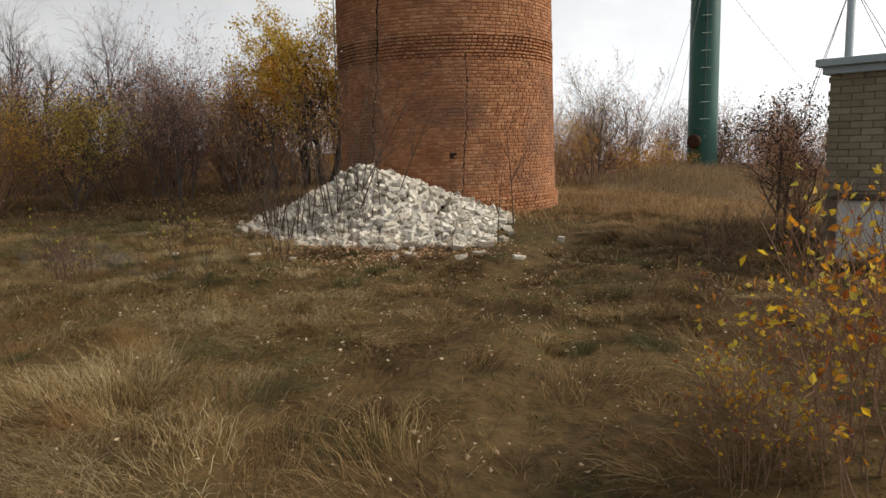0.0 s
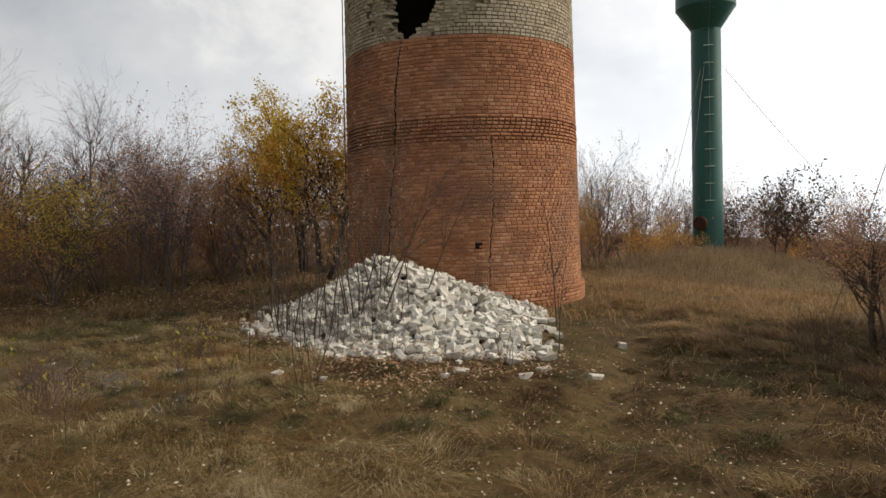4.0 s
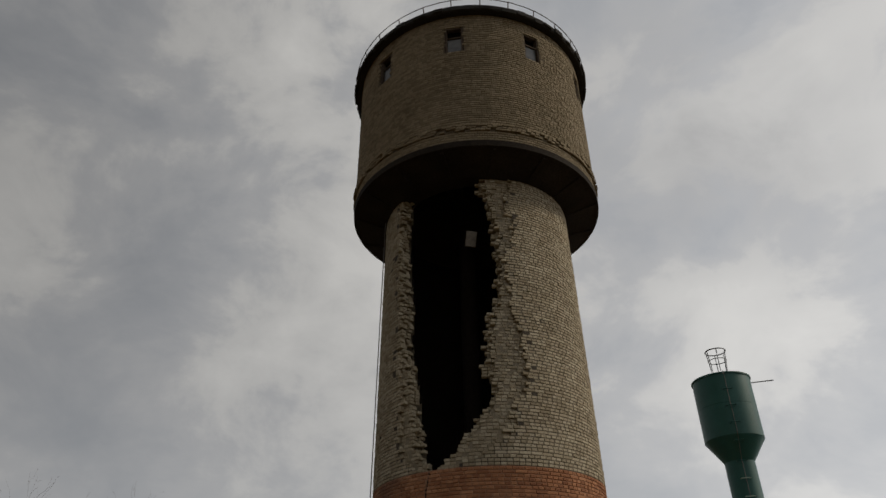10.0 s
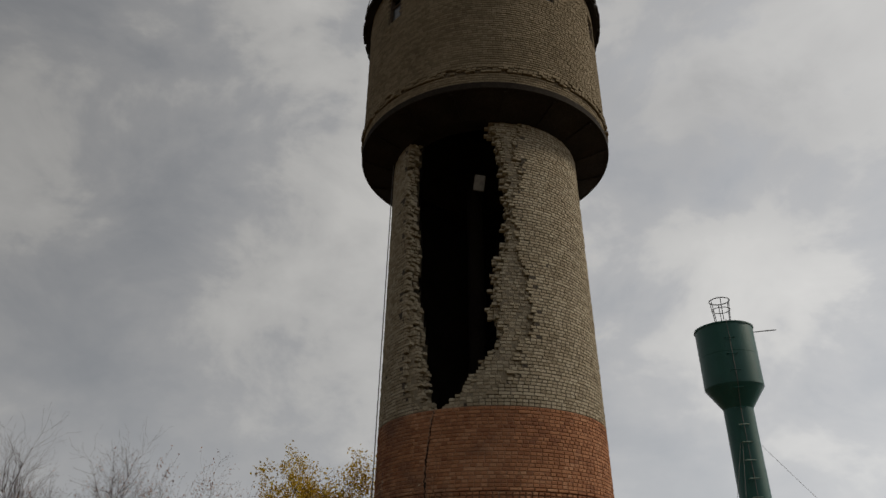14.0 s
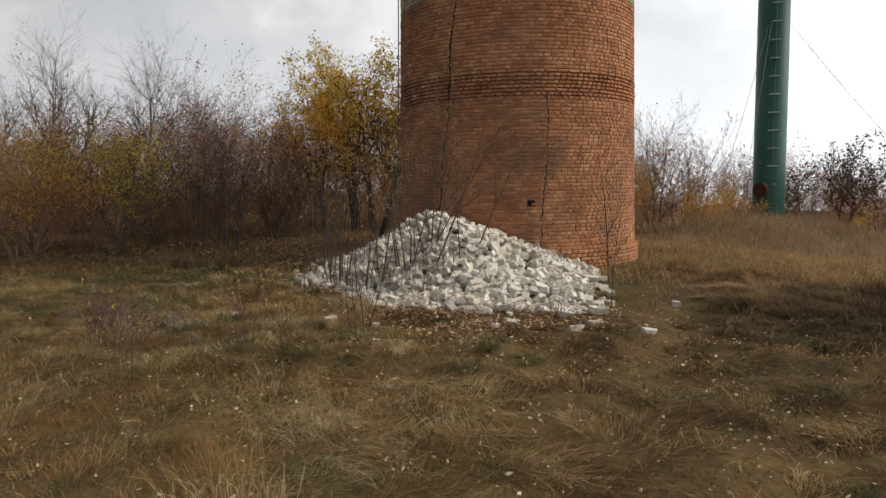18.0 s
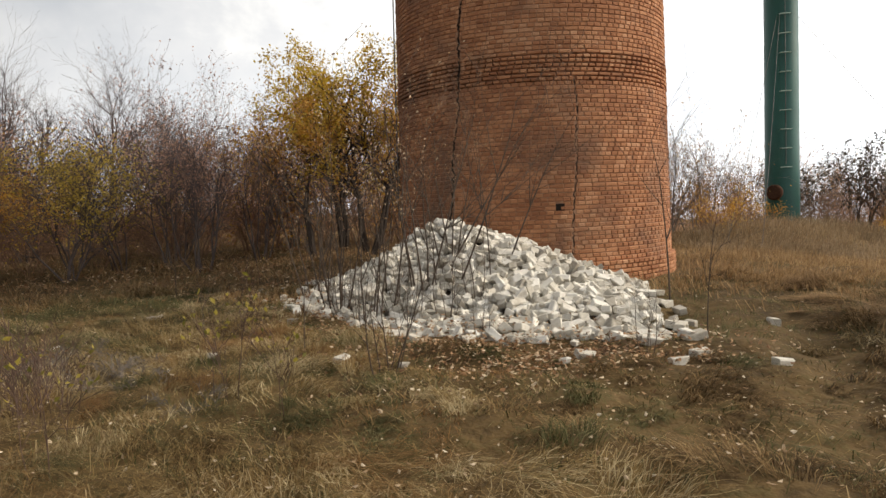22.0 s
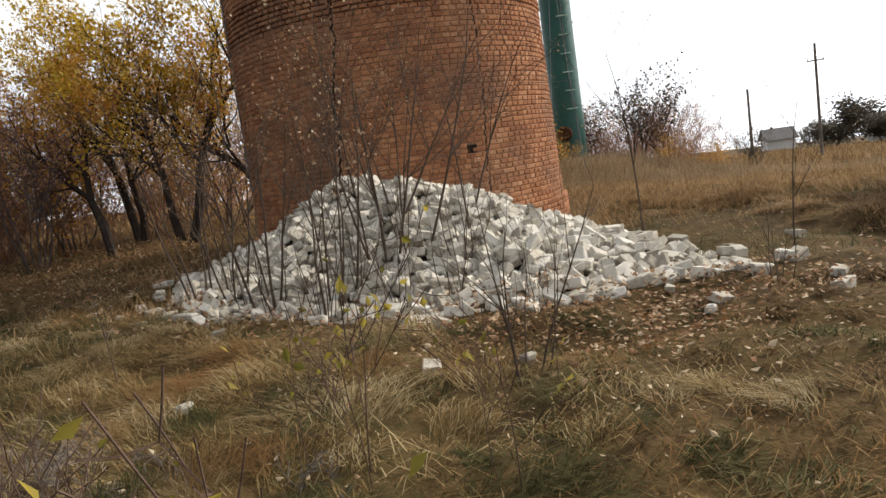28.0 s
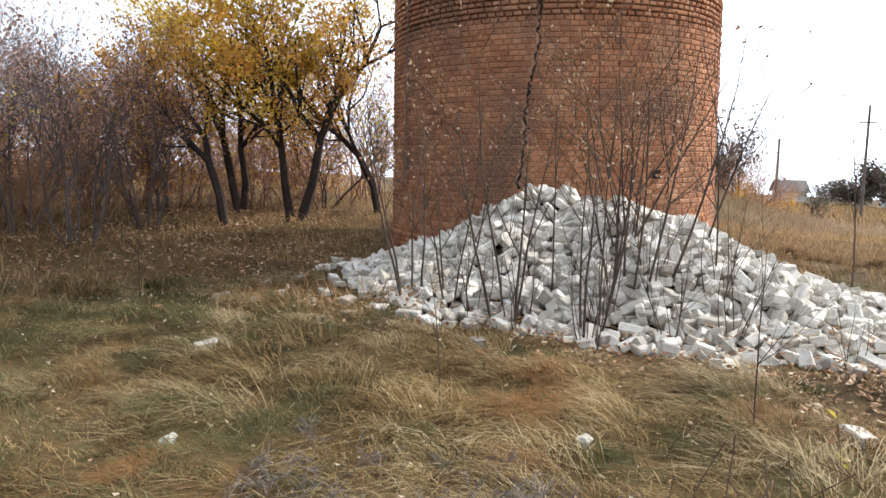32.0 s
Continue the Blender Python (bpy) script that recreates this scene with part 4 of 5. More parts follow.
mast = thing("mast", "grey steel pipe mast with a dark box on top", "mast", at=(6.53, -5.15, 2.2))
pole = Mesh()
pole.tube((0, 0, float(ground_z(6.53, -5.15)) - 2.5), (0, 0, 1.95), 0.062, sides=14, caps=True)
part("pipe", pole, M["grey_pipe"], mast, smooth=True)
box = Mesh()
box.put([(-0.05, -0.05, 1.74), (0.05, -0.05, 1.74), (0.05, 0.05, 1.74), (-0.05, 0.05, 1.74), (-0.22, -0.12, 1.98), (0.20, -0.12, 1.98), (0.20, 0.12, 1.98), (-0.22, 0.12, 1.98),
         (-0.20, -0.11, 2.1), (0.18, -0.11, 2.1), (0.18, 0.11, 2.1), (-0.20, 0.11, 2.1)],
        [(3, 2, 1, 0), (8, 9, 10, 11)] + [(k + i, k + (i + 1) % 4, k + 4 + (i + 1) % 4, k + 4 + i) for k in (0, 4) for i in range(4)])
part("head", box, M["steel"], mast, "dark flared fitting")
for dx, dy, dz in ((-1.15, 0.35, -2.45), (-0.75, 1.0, -2.45), (0.45, -0.50, 0.02), (0.55, -0.60, 0.02)):
    stay = Mesh()
    head, end = np.array((0, 0, 1.35)), np.array((dx, dy, dz))
    stay.path([head + (end - head) * q - np.array((0, 0, 0.10 * q * (1 - q))) for q in np.linspace(0, 1, 6)], 0.006, 4)
    part("stay_wire", stay, M["wire"], mast)


# ---- far poles and houses down in the hollow ----
def far_pole(x, y, top, arms, brace=False, thick=1.0):
    g = float(ground_z(x, y))
    t = thing("utility_pole", "grey wooden utility pole with a crossarm" if arms else "plain grey utility pole", "utility pole", "far poles", at=(x, y, g))
    m = Mesh()
    m.tube((0, 0, -0.3), (0, 0, top - g), 0.15 * thick, 0.11 * thick, 8, True)
    part("post", m, M["grey_bark"], t)
    for k in range(arms):
        m = Mesh()
        m.box((1.5 * thick, 0.12 * thick, 0.12 * thick), (0, 0, top - g - 1.6 * thick - 0.5 * k), pose(0, 0, 0, 0, 0, -40), 0.01)
        arm_ob = part("crossarm", m, M["grey_bark"], t)
        for s in (-0.65, 0, 0.65):
            m = Mesh()
            m.tube((s * 0.77 * thick, -s * 0.64 * thick, top - g - 1.55 * thick - 0.5 * k), (s * 0.77 * thick, -s * 0.64 * thick, top - g - 1.35 * thick - 0.5 * k), 0.06 * thick, 0.04 * thick, 6, True)
            part("insulator", m, M["house_wall"], arm_ob)
    if brace:
        m = Mesh()
        m.tube((1.6, -1.2, -0.2), (0.1, -0.1, top - g - 1.0), 0.13, 0.11, 8, True)
        part("brace", m, M["grey_bark"], t)


far_pole(48.7, 42.9, 2.97, 0)
far_pole(31.0, 19.3, 4.15, 1, False, 0.6)
far_pole(70.3, 40.3, 2.8, 1, True)
far_pole(90.0, 36.0, 2.0, 1)


def house(x, y, turn, length, deep, wall_h, roof_h, label):
    g = float(ground_z(x, y))
    t = thing("house", label, "house", "far houses", at=(x, y, g))
    t.rotation_euler = (0, 0, radians(turn))
    m = Mesh()
    m.box((length, deep, wall_h + 0.6), (0, 0, wall_h / 2 - 0.3))
    m.put([(-length / 2, -deep / 2, wall_h), (-length / 2, deep / 2, wall_h), (-length / 2, 0, wall_h + roof_h - 0.1)], [(0, 1, 2)])
    m.put([(length / 2, -deep / 2, wall_h), (length / 2, deep / 2, wall_h), (length / 2, 0, wall_h + roof_h - 0.1)], [(0, 2, 1)])
    body = part("wall", m, M["house_wall"], t)
    m = Mesh()
    e = 0.5
    for s in (-1, 1):
        v = [(-length / 2 - e, s * (deep / 2 + e), wall_h - 0.25), (length / 2 + e, s * (deep / 2 + e), wall_h - 0.25), (length / 2 + e, 0, wall_h + roof_h), (-length / 2 - e, 0, wall_h + roof_h)]
        v += [(p[0], p[1], p[2] + 0.12) for p in v]
        m.put(v, [(0, 1, 2, 3), (7, 6, 5, 4), (0, 4, 5, 1), (1, 5, 6, 2), (2, 6, 7, 3), (3, 7, 4, 0)])
    part("roof", m, M["house_roof"], t)
    m = Mesh()
    m.box((0.4, 0.4, 0.7), (length * 0.2, 0, wall_h + roof_h + 0.1), None, 0.03)
    part("chimney", m, M["concrete"], t)
    for k in range(max(2, int(length / 3))):
        m = Mesh()
        px = -length / 2 + (k + 0.5) * length / max(2, int(length / 3))
        m.box((1.0, 0.1, 1.1), (px, -deep / 2 - 0.02, wall_h * 0.55), None, 0.02)
        part("window", m, M["dim_glass"], body)


house(104.0, 93.6, 150, 5.0, 4.6, 2.2, 1.9, "small white house with a dark gabled roof")
house(93.5, 59.4, -52, 11.0, 5.6, 2.6, 1.6, "long low house with a dark roof")
house(112.0, 40.0, -65, 9.0, 6.0, 3.0, 1.8, "low house with a grey roof among bushes")


# ---- trees and shrubs ----
class Plant:
    """Wood and leaves of one plant, grown by branching."""

    def __init__(self, seed):
        self.r = random.Random(seed)
        self.segs, self.tips, self.least = [], [], 0.002

    def grow(self, p, d, length, rad, level, levels, fork, wander, up, droop=0.0):
        steps = 5 if level == 0 else (4 if level < 2 else (3 if level < levels else 2))
        step = length / steps
        line, widths = [p], [rad]
        for i in range(steps):
            j = Vector((self.r.gauss(0, wander), self.r.gauss(0, wander), self.r.gauss(0, wander) + up))
            d = (d + j).normalized()
            q = p + d * step
            r2 = rad * (1 - 0.85 * (i + 1) / steps) if level else rad * (1 - 0.7 * (i + 1) / steps)
            p = q
            line.append(p)
            widths.append(r2)
            if level >= levels - 1:
                self.tips.append((p, d, level))
            if level < levels and (level or i > 0):
                n = (fork if self.r.random() < 0.85 else fork + 1) if level < 2 else (1 if self.r.random() < 0.55 else 0)
                for _ in range(n):
                    side = Vector((self.r.gauss(0, 1), self.r.gauss(0, 1), self.r.gauss(0, 0.6)))
                    side = (side - side.dot(d) * d).normalized()
                    bend = self.r.uniform(0.55, 1.1)
                    nd = (d + side * bend).normalized()
                    frac = 1 - 0.55 * (i + 1) / steps
                    self.grow(p, nd, length * self.r.uniform(0.42, 0.62) * (0.55 + 0.6 * frac), max(r2 * 0.75, 0.002), level + 1, levels, fork, wander, up * 0.7)
        self.segs.append((line, [max(w, self.least) for w in widths], level))

    def wood(self, low, high, only=None):
        m = Mesh()
        for line, widths, level in (self.segs if only is None else [self.segs[only]]):
            if low <= level <= high:
                m.path(line, widths, 6 if level == 0 else (4 if level == 1 else 3))
        return m

    def leaves(self, count, size, spread_, keep=lambda p: True, hang=0.3, clump=1.0):
        pool = [t for t in self.tips if keep(t[0])]
        if not pool:
            pool = self.tips
        if clump < 1:
            pool = self.r.sample(pool, max(6, int(len(pool) * clump)))
        n = count
        base = np.array([tuple(self.r.choice(pool)[0]) for _ in range(n)])
        g = np.random.default_rng(self.r.randrange(1 << 30))
        c = base + g.normal(0, spread_, (n, 3))
        a = g.normal(0, 1, (n, 3))
        a[:, 2] -= hang
        a /= np.linalg.norm(a, axis=1)[:, None]
        b = np.cross(a, g.normal(0, 1, (n, 3)))
        b /= np.linalg.norm(b, axis=1)[:, None]
        nrm = np.cross(a, b)
        s = size * g.uniform(0.6, 1.3, n)[:, None]
        v = np.stack([c - a * s * 0.5, c + b * s * 0.32 + nrm * s * 0.12, c + a * s * 0.55, c - b * s * 0.32 + nrm * s * 0.12], 1).reshape(-1, 3)
        k = 4 * np.arange(n)
        m = Mesh()
        m.put(v, [])
        m.f = list(zip(k, k + 1, k + 2)) + list(zip(k, k + 2, k + 3))
        m.f = [tuple(int(i) for i in f) for f in m.f]
        return m


def make_tree(name, label, category, group, seed, height, rad, levels, fork, wander, up, bark, leaf=None, count=0, size=0.06, blur=0.1, stems=1, splay=0.2, keep=None, apart=False, clump=1.0):
    t = thing(name, label, category, group)
    r = random.Random(seed)
    plants = []
    for i in range(stems):
        plant = Plant(seed * 31 + i)
        a = 2 * math.pi * i / stems + r.uniform(-0.5, 0.5)
        lean = splay * r.uniform(0.5, 1.2) if stems > 1 else splay * 0.2
        start = Vector((math.cos(a), math.sin(a), 0)) * (0.03 * min(stems, 6) * r.uniform(0.4, 1.3) if stems > 1 else 0)
        h = height * r.uniform(0.65, 1.0) if stems > 1 else height
        plant.grow(start - Vector((0, 0, 0.08)), Vector((math.cos(a) * lean, math.sin(a) * lean, 1)).normalized(), h * 0.86, rad * r.uniform(0.7, 1.1), 0, levels, fork, wander, up)
        wood = part("trunk" if rad > 0.03 else "stem", plant.wood(0, 0), M[bark], t)
        if apart:
            for k in range(len(plant.segs)):
                if plant.segs[k][2]:
                    part("branch", plant.wood(1, 9, k), M[bark], wood)
        elif levels:
            part("branchwork", plant.wood(1, 9), M[bark], t, kind="stuff")
        plants.append(plant)
    if leaf:
        plants[0].tips = [q for p in plants for q in p.tips]
        part("crown", plants[0].leaves(count, size, blur, keep or (lambda p: True), clump=clump), M[leaf], t)
    return t


def plant_at(proto, x, y, turn, scale=1.0, tall=1.0, label=""):
    m = pose(x, y, float(ground_z(x, y)), 0, 0, turn) @ Matrix.Diagonal((scale, scale, scale * tall, 1))
    ob = copy_thing(proto, m)
    if label:
        tagged(ob, label)
    return ob


def place_first(proto, x, y, turn, scale=1.0, tall=1.0):
    proto.matrix_basis = pose(x, y, float(ground_z(x, y)), 0, 0, turn) @ Matrix.Diagonal((scale, scale, scale * tall, 1))


# yellow trees beside the brick tower
gold = make_tree("tree", "slender autumn tree with thinning yellow leaves beside the tower", "tree", "yellow trees", 3, 4.5, 0.085, 3, 2, 0.15, 0.09, "black_bark", "yellow_leaf", 11000, 0.056, 0.075,
                 stems=2, splay=0.17, keep=lambda p: p.z > 0.55, clump=0.5)
place_first(gold, -3.6, 3.2, 20, 1.27)
plant_at(gold, -4.5, 4.7, 140, 0.95)
gold2 = make_tree("tree", "leaning autumn tree with ochre leaves and a dark trunk", "tree", "yellow trees", 14, 3.6, 0.085, 3, 2, 0.24, 0.06, "black_bark", "ochre_leaf", 6500, 0.055, 0.08,
                  stems=1, splay=1.6, keep=lambda p: p.z > 0.9, clump=0.5)
place_first(gold2, -4.9, 2.8, 75, 1.05)
plant_at(gold2, -1.75, 4.1, 150, 1.1)

# thicket behind
brown = make_tree("bush", "tangled bush with withered brown leaves", "bush", "thicket", 31, 2.9, 0.024, 3, 2, 0.19, 0.10, "red_twig", "brown_leaf", 1500, 0.048, 0.06, stems=5, splay=0.42, clump=0.45)
ochre = make_tree("bush", "open bush with ochre and rusty leaves", "bush", "thicket", 35, 2.9, 0.026, 3, 2, 0.20, 0.09, "red_twig", "ochre_leaf", 2400, 0.055, 0.07, stems=5, splay=0.44, clump=0.4)
olive = make_tree("bush", "open bush with olive yellow leaves", "bush", "thicket", 41, 3.0, 0.026, 3, 2, 0.20, 0.09, "dark_bark", "olive_leaf", 2700, 0.055, 0.075, stems=5, splay=0.42, clump=0.4)
bare = make_tree("tree", "bare dark grey tree with fine twigs", "tree", "bare trees", 52, 5.4, 0.075, 3, 4, 0.18, 0.09, "dark_bark", stems=2, splay=0.22)
dusk = make_tree("bush", "upright bush with dark purple-brown withered leaves", "bush", "thicket", 46, 3.5, 0.024, 3, 2, 0.14, 0.14, "dark_bark", "dusk_leaf", 1500, 0.052, 0.06, stems=6, splay=0.30,
                 keep=lambda p: p.z > 0.9, clump=0.3)
bare2 = make_tree("tree", "bare tree keeping a few dark leaves", "tree", "bare trees", 57, 4.8, 0.065, 3, 3, 0.20, 0.08, "dark_bark", "dusk_leaf", 1600, 0.06, 0.08, stems=3, splay=0.30)
twiggy = make_tree("bush", "low tangle of bare brown twigs", "bush", "thicket", 66, 1.7, 0.012, 2, 2, 0.20, 0.08, "red_twig", "brown_leaf", 260, 0.045, 0.05, stems=8, splay=0.55, clump=0.4)
leafy = make_tree("bush", "tall bush with sparse dark round leaves", "bush", "thicket", 63, 3.2, 0.04, 3, 2, 0.17, 0.12, "bark", "dark_leaf", 900, 0.10, 0.06, stems=3, splay=0.30)
pale = make_tree("bush", "pale grey bush with thin silvery twigs", "bush", "thicket", 68, 3.3, 0.03, 3, 2, 0.15, 0.14, "grey_bark", "ochre_leaf", 400, 0.05, 0.1, stems=4, splay=0.32)
russet = make_tree("tree", "small tree with withered russet leaves beside the hut", "tree", "russet trees", 72, 2.3, 0.032, 3, 2, 0.16, 0.10, "bark", "brown_leaf", 1500, 0.040, 0.08, stems=2, splay=0.26,
                   keep=lambda p: p.z > 1.15, clump=0.6)
# plainer kinds for the far belt
scrub = make_tree("bush", "low brown scrub bush", "bush", "far scrub", 102, 2.2, 0.03, 2, 2, 0.18, 0.08, "red_twig", "brown_leaf", 1000, 0.085, 0.22, stems=4, splay=0.5)
rust = make_tree("bush", "low rusty scrub bush", "bush", "far scrub", 106, 2.2, 0.03, 2, 2, 0.18, 0.08, "red_twig", "ochre_leaf", 950, 0.085, 0.22, stems=3, splay=0.5)
stark = make_tree("tree", "bare leafless tree on the skyline", "tree", "far scrub", 109, 4.6, 0.06, 2, 4, 0.18, 0.10, "grey_bark", stems=2, splay=0.25)
KINDS = {"russet": russet, "brown": brown, "ochre": ochre, "dusk": dusk, "twiggy": twiggy, "olive": olive, "bare": bare, "bare2": bare2, "leafy": leafy, "pale": pale, "scrub": scrub, "rust": rust, "stark": stark}
SPOTS = [("dusk", -7.05, 1.4, 1.0), ("dusk", -6.2, 2.9, 0.9), ("dusk", -8.1, 2.4, 1.0), ("dusk", -5.9, 5.2, 1.05), ("dusk", -12.6, 4.2, 1.1), ("dusk", -9.6, 6.5, 1.15), ("olive", -9.2, 2.2, 0.95), ("olive", -10.2, 2.0, 1.05), ("ochre", -11.5, 0.5, 1.00),
         ("brown", -13.0, 2.5, 1.10), ("ochre", -14.8, 0.0, 1.05), ("dusk", -9.0, 5.0, 1.0), ("ochre", -6.6, 6.5, 1.15),
         ("bare2", -12.0, 6.5, 0.95), ("olive", -16.0, 3.5, 1.10), ("bare2", -7.8, 8.5, 0.9), ("ochre", -4.0, 6.5, 1.20),
         ("olive", -2.6, 5.6, 1.20), ("brown", -1.0, 8.5, 1.20), ("brown", -18.0, 1.0, 1.10), ("brown", -17.5, 6.0, 1.30),
         ("bare2", -10.5, 9.0, 1.08), ("bare", -13.0, 9.5, 1.02), ("bare", -16.5, 8.5, 1.06), ("bare2", -19.5, 6.0, 1.08),
         ("bare2", -8.5, 11.5, 0.95), ("bare", -6.0, 13.0, 0.85), ("bare", -21.0, 10.0, 1.05), ("bare2", -12.0, 13.0, 1.00),
         ("bare2", -16.0, 12.5, 1.00), ("brown", -4.0, 12.0, 1.40), ("bare", -23.0, 3.0, 0.95), ("brown", -20.0, -2.0, 1.10),
         ("olive", -22.0, -1.0, 1.20), ("ochre", 3.6, 7.5, 0.75), ("pale", 5.0, 8.6, 1.15), ("pale", 6.2, 9.8, 1.08),
         ("brown", 7.3, 12.5, 1.00), ("ochre", 4.6, 11.5, 1.10), ("brown", 11.5, 13.0, 1.05), ("pale", 13.0, 14.5, 0.95),
         ("brown", 15.0, 12.5, 1.00), ("leafy", 12.7, 9.5, 0.95), ("leafy", 11.85, 10.2, 1.12), ("leafy", 10.9, 11.4, 0.95), ("bare2", 9.5, 15.0, 0.75),
         ("bare2", 14.5, 16.0, 0.70), ("pale", 17.0, 14.0, 0.90), ("brown", 5.3, 9.6, 0.85), ("ochre", 4.3, 8.6, 0.8), ("brown", 8.1, 12.8, 0.9), ("brown", 12.9, 11.8, 0.8), ("brown", 15.6, 11.0, 0.75), ("brown", 13.3, 9.2, 0.66), ("brown", 12.2, 9.6, 0.62), ("brown", 11.2, 10.8, 0.62), ("brown", 10.6, 11.6, 0.6),
         ("leafy", 16.5, 9.5, 0.60), ("bare2", 6.0, 14.0, 0.75), ("brown", 2.5, 12.0, 1.20),
         ("russet", 4.95, -6.75, 0.85), ("russet", 5.3, -6.1, 0.9), ("brown", 5.0, -6.9, 0.3), ("olive", -9.4, 0.4, 0.95), ("ochre", -10.9, -0.8, 0.95), ("olive", -11.9, 1.0, 1.0), ("olive", -13.2, -1.0, 0.9)]
pr = random.Random(5)
used = set()


def settle(kind, x, y, scale):
    turn = pr.uniform(0, 360)
    if kind not in used:
        used.add(kind)
        place_first(KINDS[kind], x, y, turn, scale)
    else:
        plant_at(KINDS[kind], x, y, turn, scale, pr.uniform(0.92, 1.08))


for kind, x, y, scale in SPOTS:
    settle(kind, x, y, scale)
# undergrowth filling the thicket
for i in range(22):
    x = pr.uniform(-19, -5.0)
    settle("twiggy", x, pr.uniform(1.2, 5.5) - 0.08 * (x + 6), pr.uniform(0.7, 1.1))
for i in range(22):
    x = pr.uniform(-22, -6.3)
    y = pr.uniform(3.5, 9) - 0.12 * (x + 6)
    mix = ["olive", "rust", "scrub", "rust"] if x < -10.5 else ["scrub", "scrub", "brown", "scrub", "rust"]
    settle(pr.choice(mix), x, y, pr.uniform(0.7, 1.15))
for x, y, kind in ((-4.3, 5.6, "brown"), (-3.0, 5.6, "ochre"), (-5.3, 5.2, "twiggy"), (-2.2, 5.4, "brown"), (-3.7, 5.0, "twiggy"), (-3.4, 6.4, "rust"), (-5.4, 6.6, "scrub"), (-2.4, 7.2, "scrub"), (-7.4, 6.0, "rust"), (-6.0, 7.5, "scrub"), (-3.9, 8.2, "rust")):
    settle(kind, x, y, pr.uniform(0.75, 0.95))
for i in range(22):
    x = pr.uniform(2.5, 17)
    y = pr.uniform(12.5, 19) - 0.25 * max(0, x - 10)
    if math.hypot(x - 9.4, y - 10.5) < 2.5:
        continue
    settle(pr.choice(["scrub", "rust", "scrub", "pale"]), x, y, pr.uniform(0.8, 1.15))
for i in range(14):
    settle(pr.choice(["scrub", "scrub", "rust"]), pr.uniform(-26, -1.5), pr.uniform(10, 16), pr.uniform(0.8, 1.1))
for x, y, s in ((6.9, 7.4, 0.55), (6.2, 8.2, 0.6), (7.6, 8.6, 0.5), (8.2, 11.8, 0.6), (11.6, 8.0, 0.4), (12.8, 7.4, 0.4)):
    settle("rust", x, y, s)
# the far belt of scrub on the horizon
for i in range(36):
    a = radians(-78 + 112 * i / 35 + pr.uniform(-1.5, 1.5))
    d = pr.uniform(24, 34)
    settle(pr.choice(["scrub", "scrub", "rust"]), d * math.sin(a) + 1, d * math.cos(a) - 8, pr.uniform(0.65, 0.95))
for i in range(24):
    a = radians(pr.uniform(-75, 38))
    d = pr.uniform(30, 50)
    settle(pr.choice(["stark", "stark", "scrub"]), d * math.sin(a) + 1, d * math.cos(a) - 8, pr.uniform(0.85, 1.2))
for i in range(44):
    a = radians(pr.uniform(57, 82))
    d = pr.uniform(64, 84)
    settle(pr.choice(["scrub", "scrub", "rust", "stark"]), d * math.sin(a), d * math.cos(a) - 8, pr.uniform(0.9, 1.3))
# hedge before the far houses
KINDS["hedge"] = make_tree("bush", "dense dark bush of the far hedge", "bush", "far hedge", 131, 2.9, 0.03, 2, 2, 0.18, 0.06, "bark", "dark_leaf", 1500, 0.17, 0.32, stems=4, splay=0.5)
for i in range(30):
    f = i / 29
    settle("hedge", 72.0 + 20.0 * f + pr.uniform(-0.8, 0.8), 58.0 - 36.0 * f + pr.uniform(-1.5, 1.5), pr.uniform(1.0, 1.2))
round_tree = make_tree("tree", "dark round-crowned tree behind the hedge", "tree", "", 121, 5.2, 0.12, 2, 3, 0.16, 0.04, "bark", "dark_leaf", 2600, 0.30, 0.5, keep=lambda p: p.z > 2.0)
place_first(round_tree, 72.6, 53.8, 0, 1.35, 0.72)
settle("stark", 60.0, 56.5, 0.7)

# thin saplings and suckers round and on the heap
sucker = make_tree("sapling", "clump of thin bare suckers with a few curled leaves", "sapling", "saplings", 71, 2.2, 0.0115, 1, 1, 0.08, 0.08, "bark", "leaf_litter", 16, 0.035, 0.012, stems=6, splay=0.34, apart=True)
wand = make_tree("sapling", "single tall thin sapling", "sapling", "saplings", 75, 2.6, 0.015, 2, 1, 0.07, 0.12, "bark", "leaf_litter", 12, 0.035, 0.012, apart=True)
rusty = make_tree("sapling", "clump of bare stems with rusty hanging leaves", "sapling", "saplings", 79, 2.8, 0.013, 2, 1, 0.08, 0.12, "bark", "leaf_litter", 260, 0.038, 0.022, stems=4, splay=0.20,
                  keep=lambda p: p.z > 1.1, apart=True)
weed = make_tree("weed", "dense clump of dry red-brown weed stalks", "weed", "weeds", 83, 0.74, 0.0032, 1, 1, 0.10, 0.10, "weed_stem", "leaf_litter", 30, 0.022, 0.012, stems=18, splay=0.27, apart=True)
brush = make_tree("brush", "low tangle of dead grey twigs in the grass", "brush", "dead brush", 87, 0.42, 0.0028, 2, 2, 0.34, -0.10, "grey_bark", stems=9, splay=2.4)
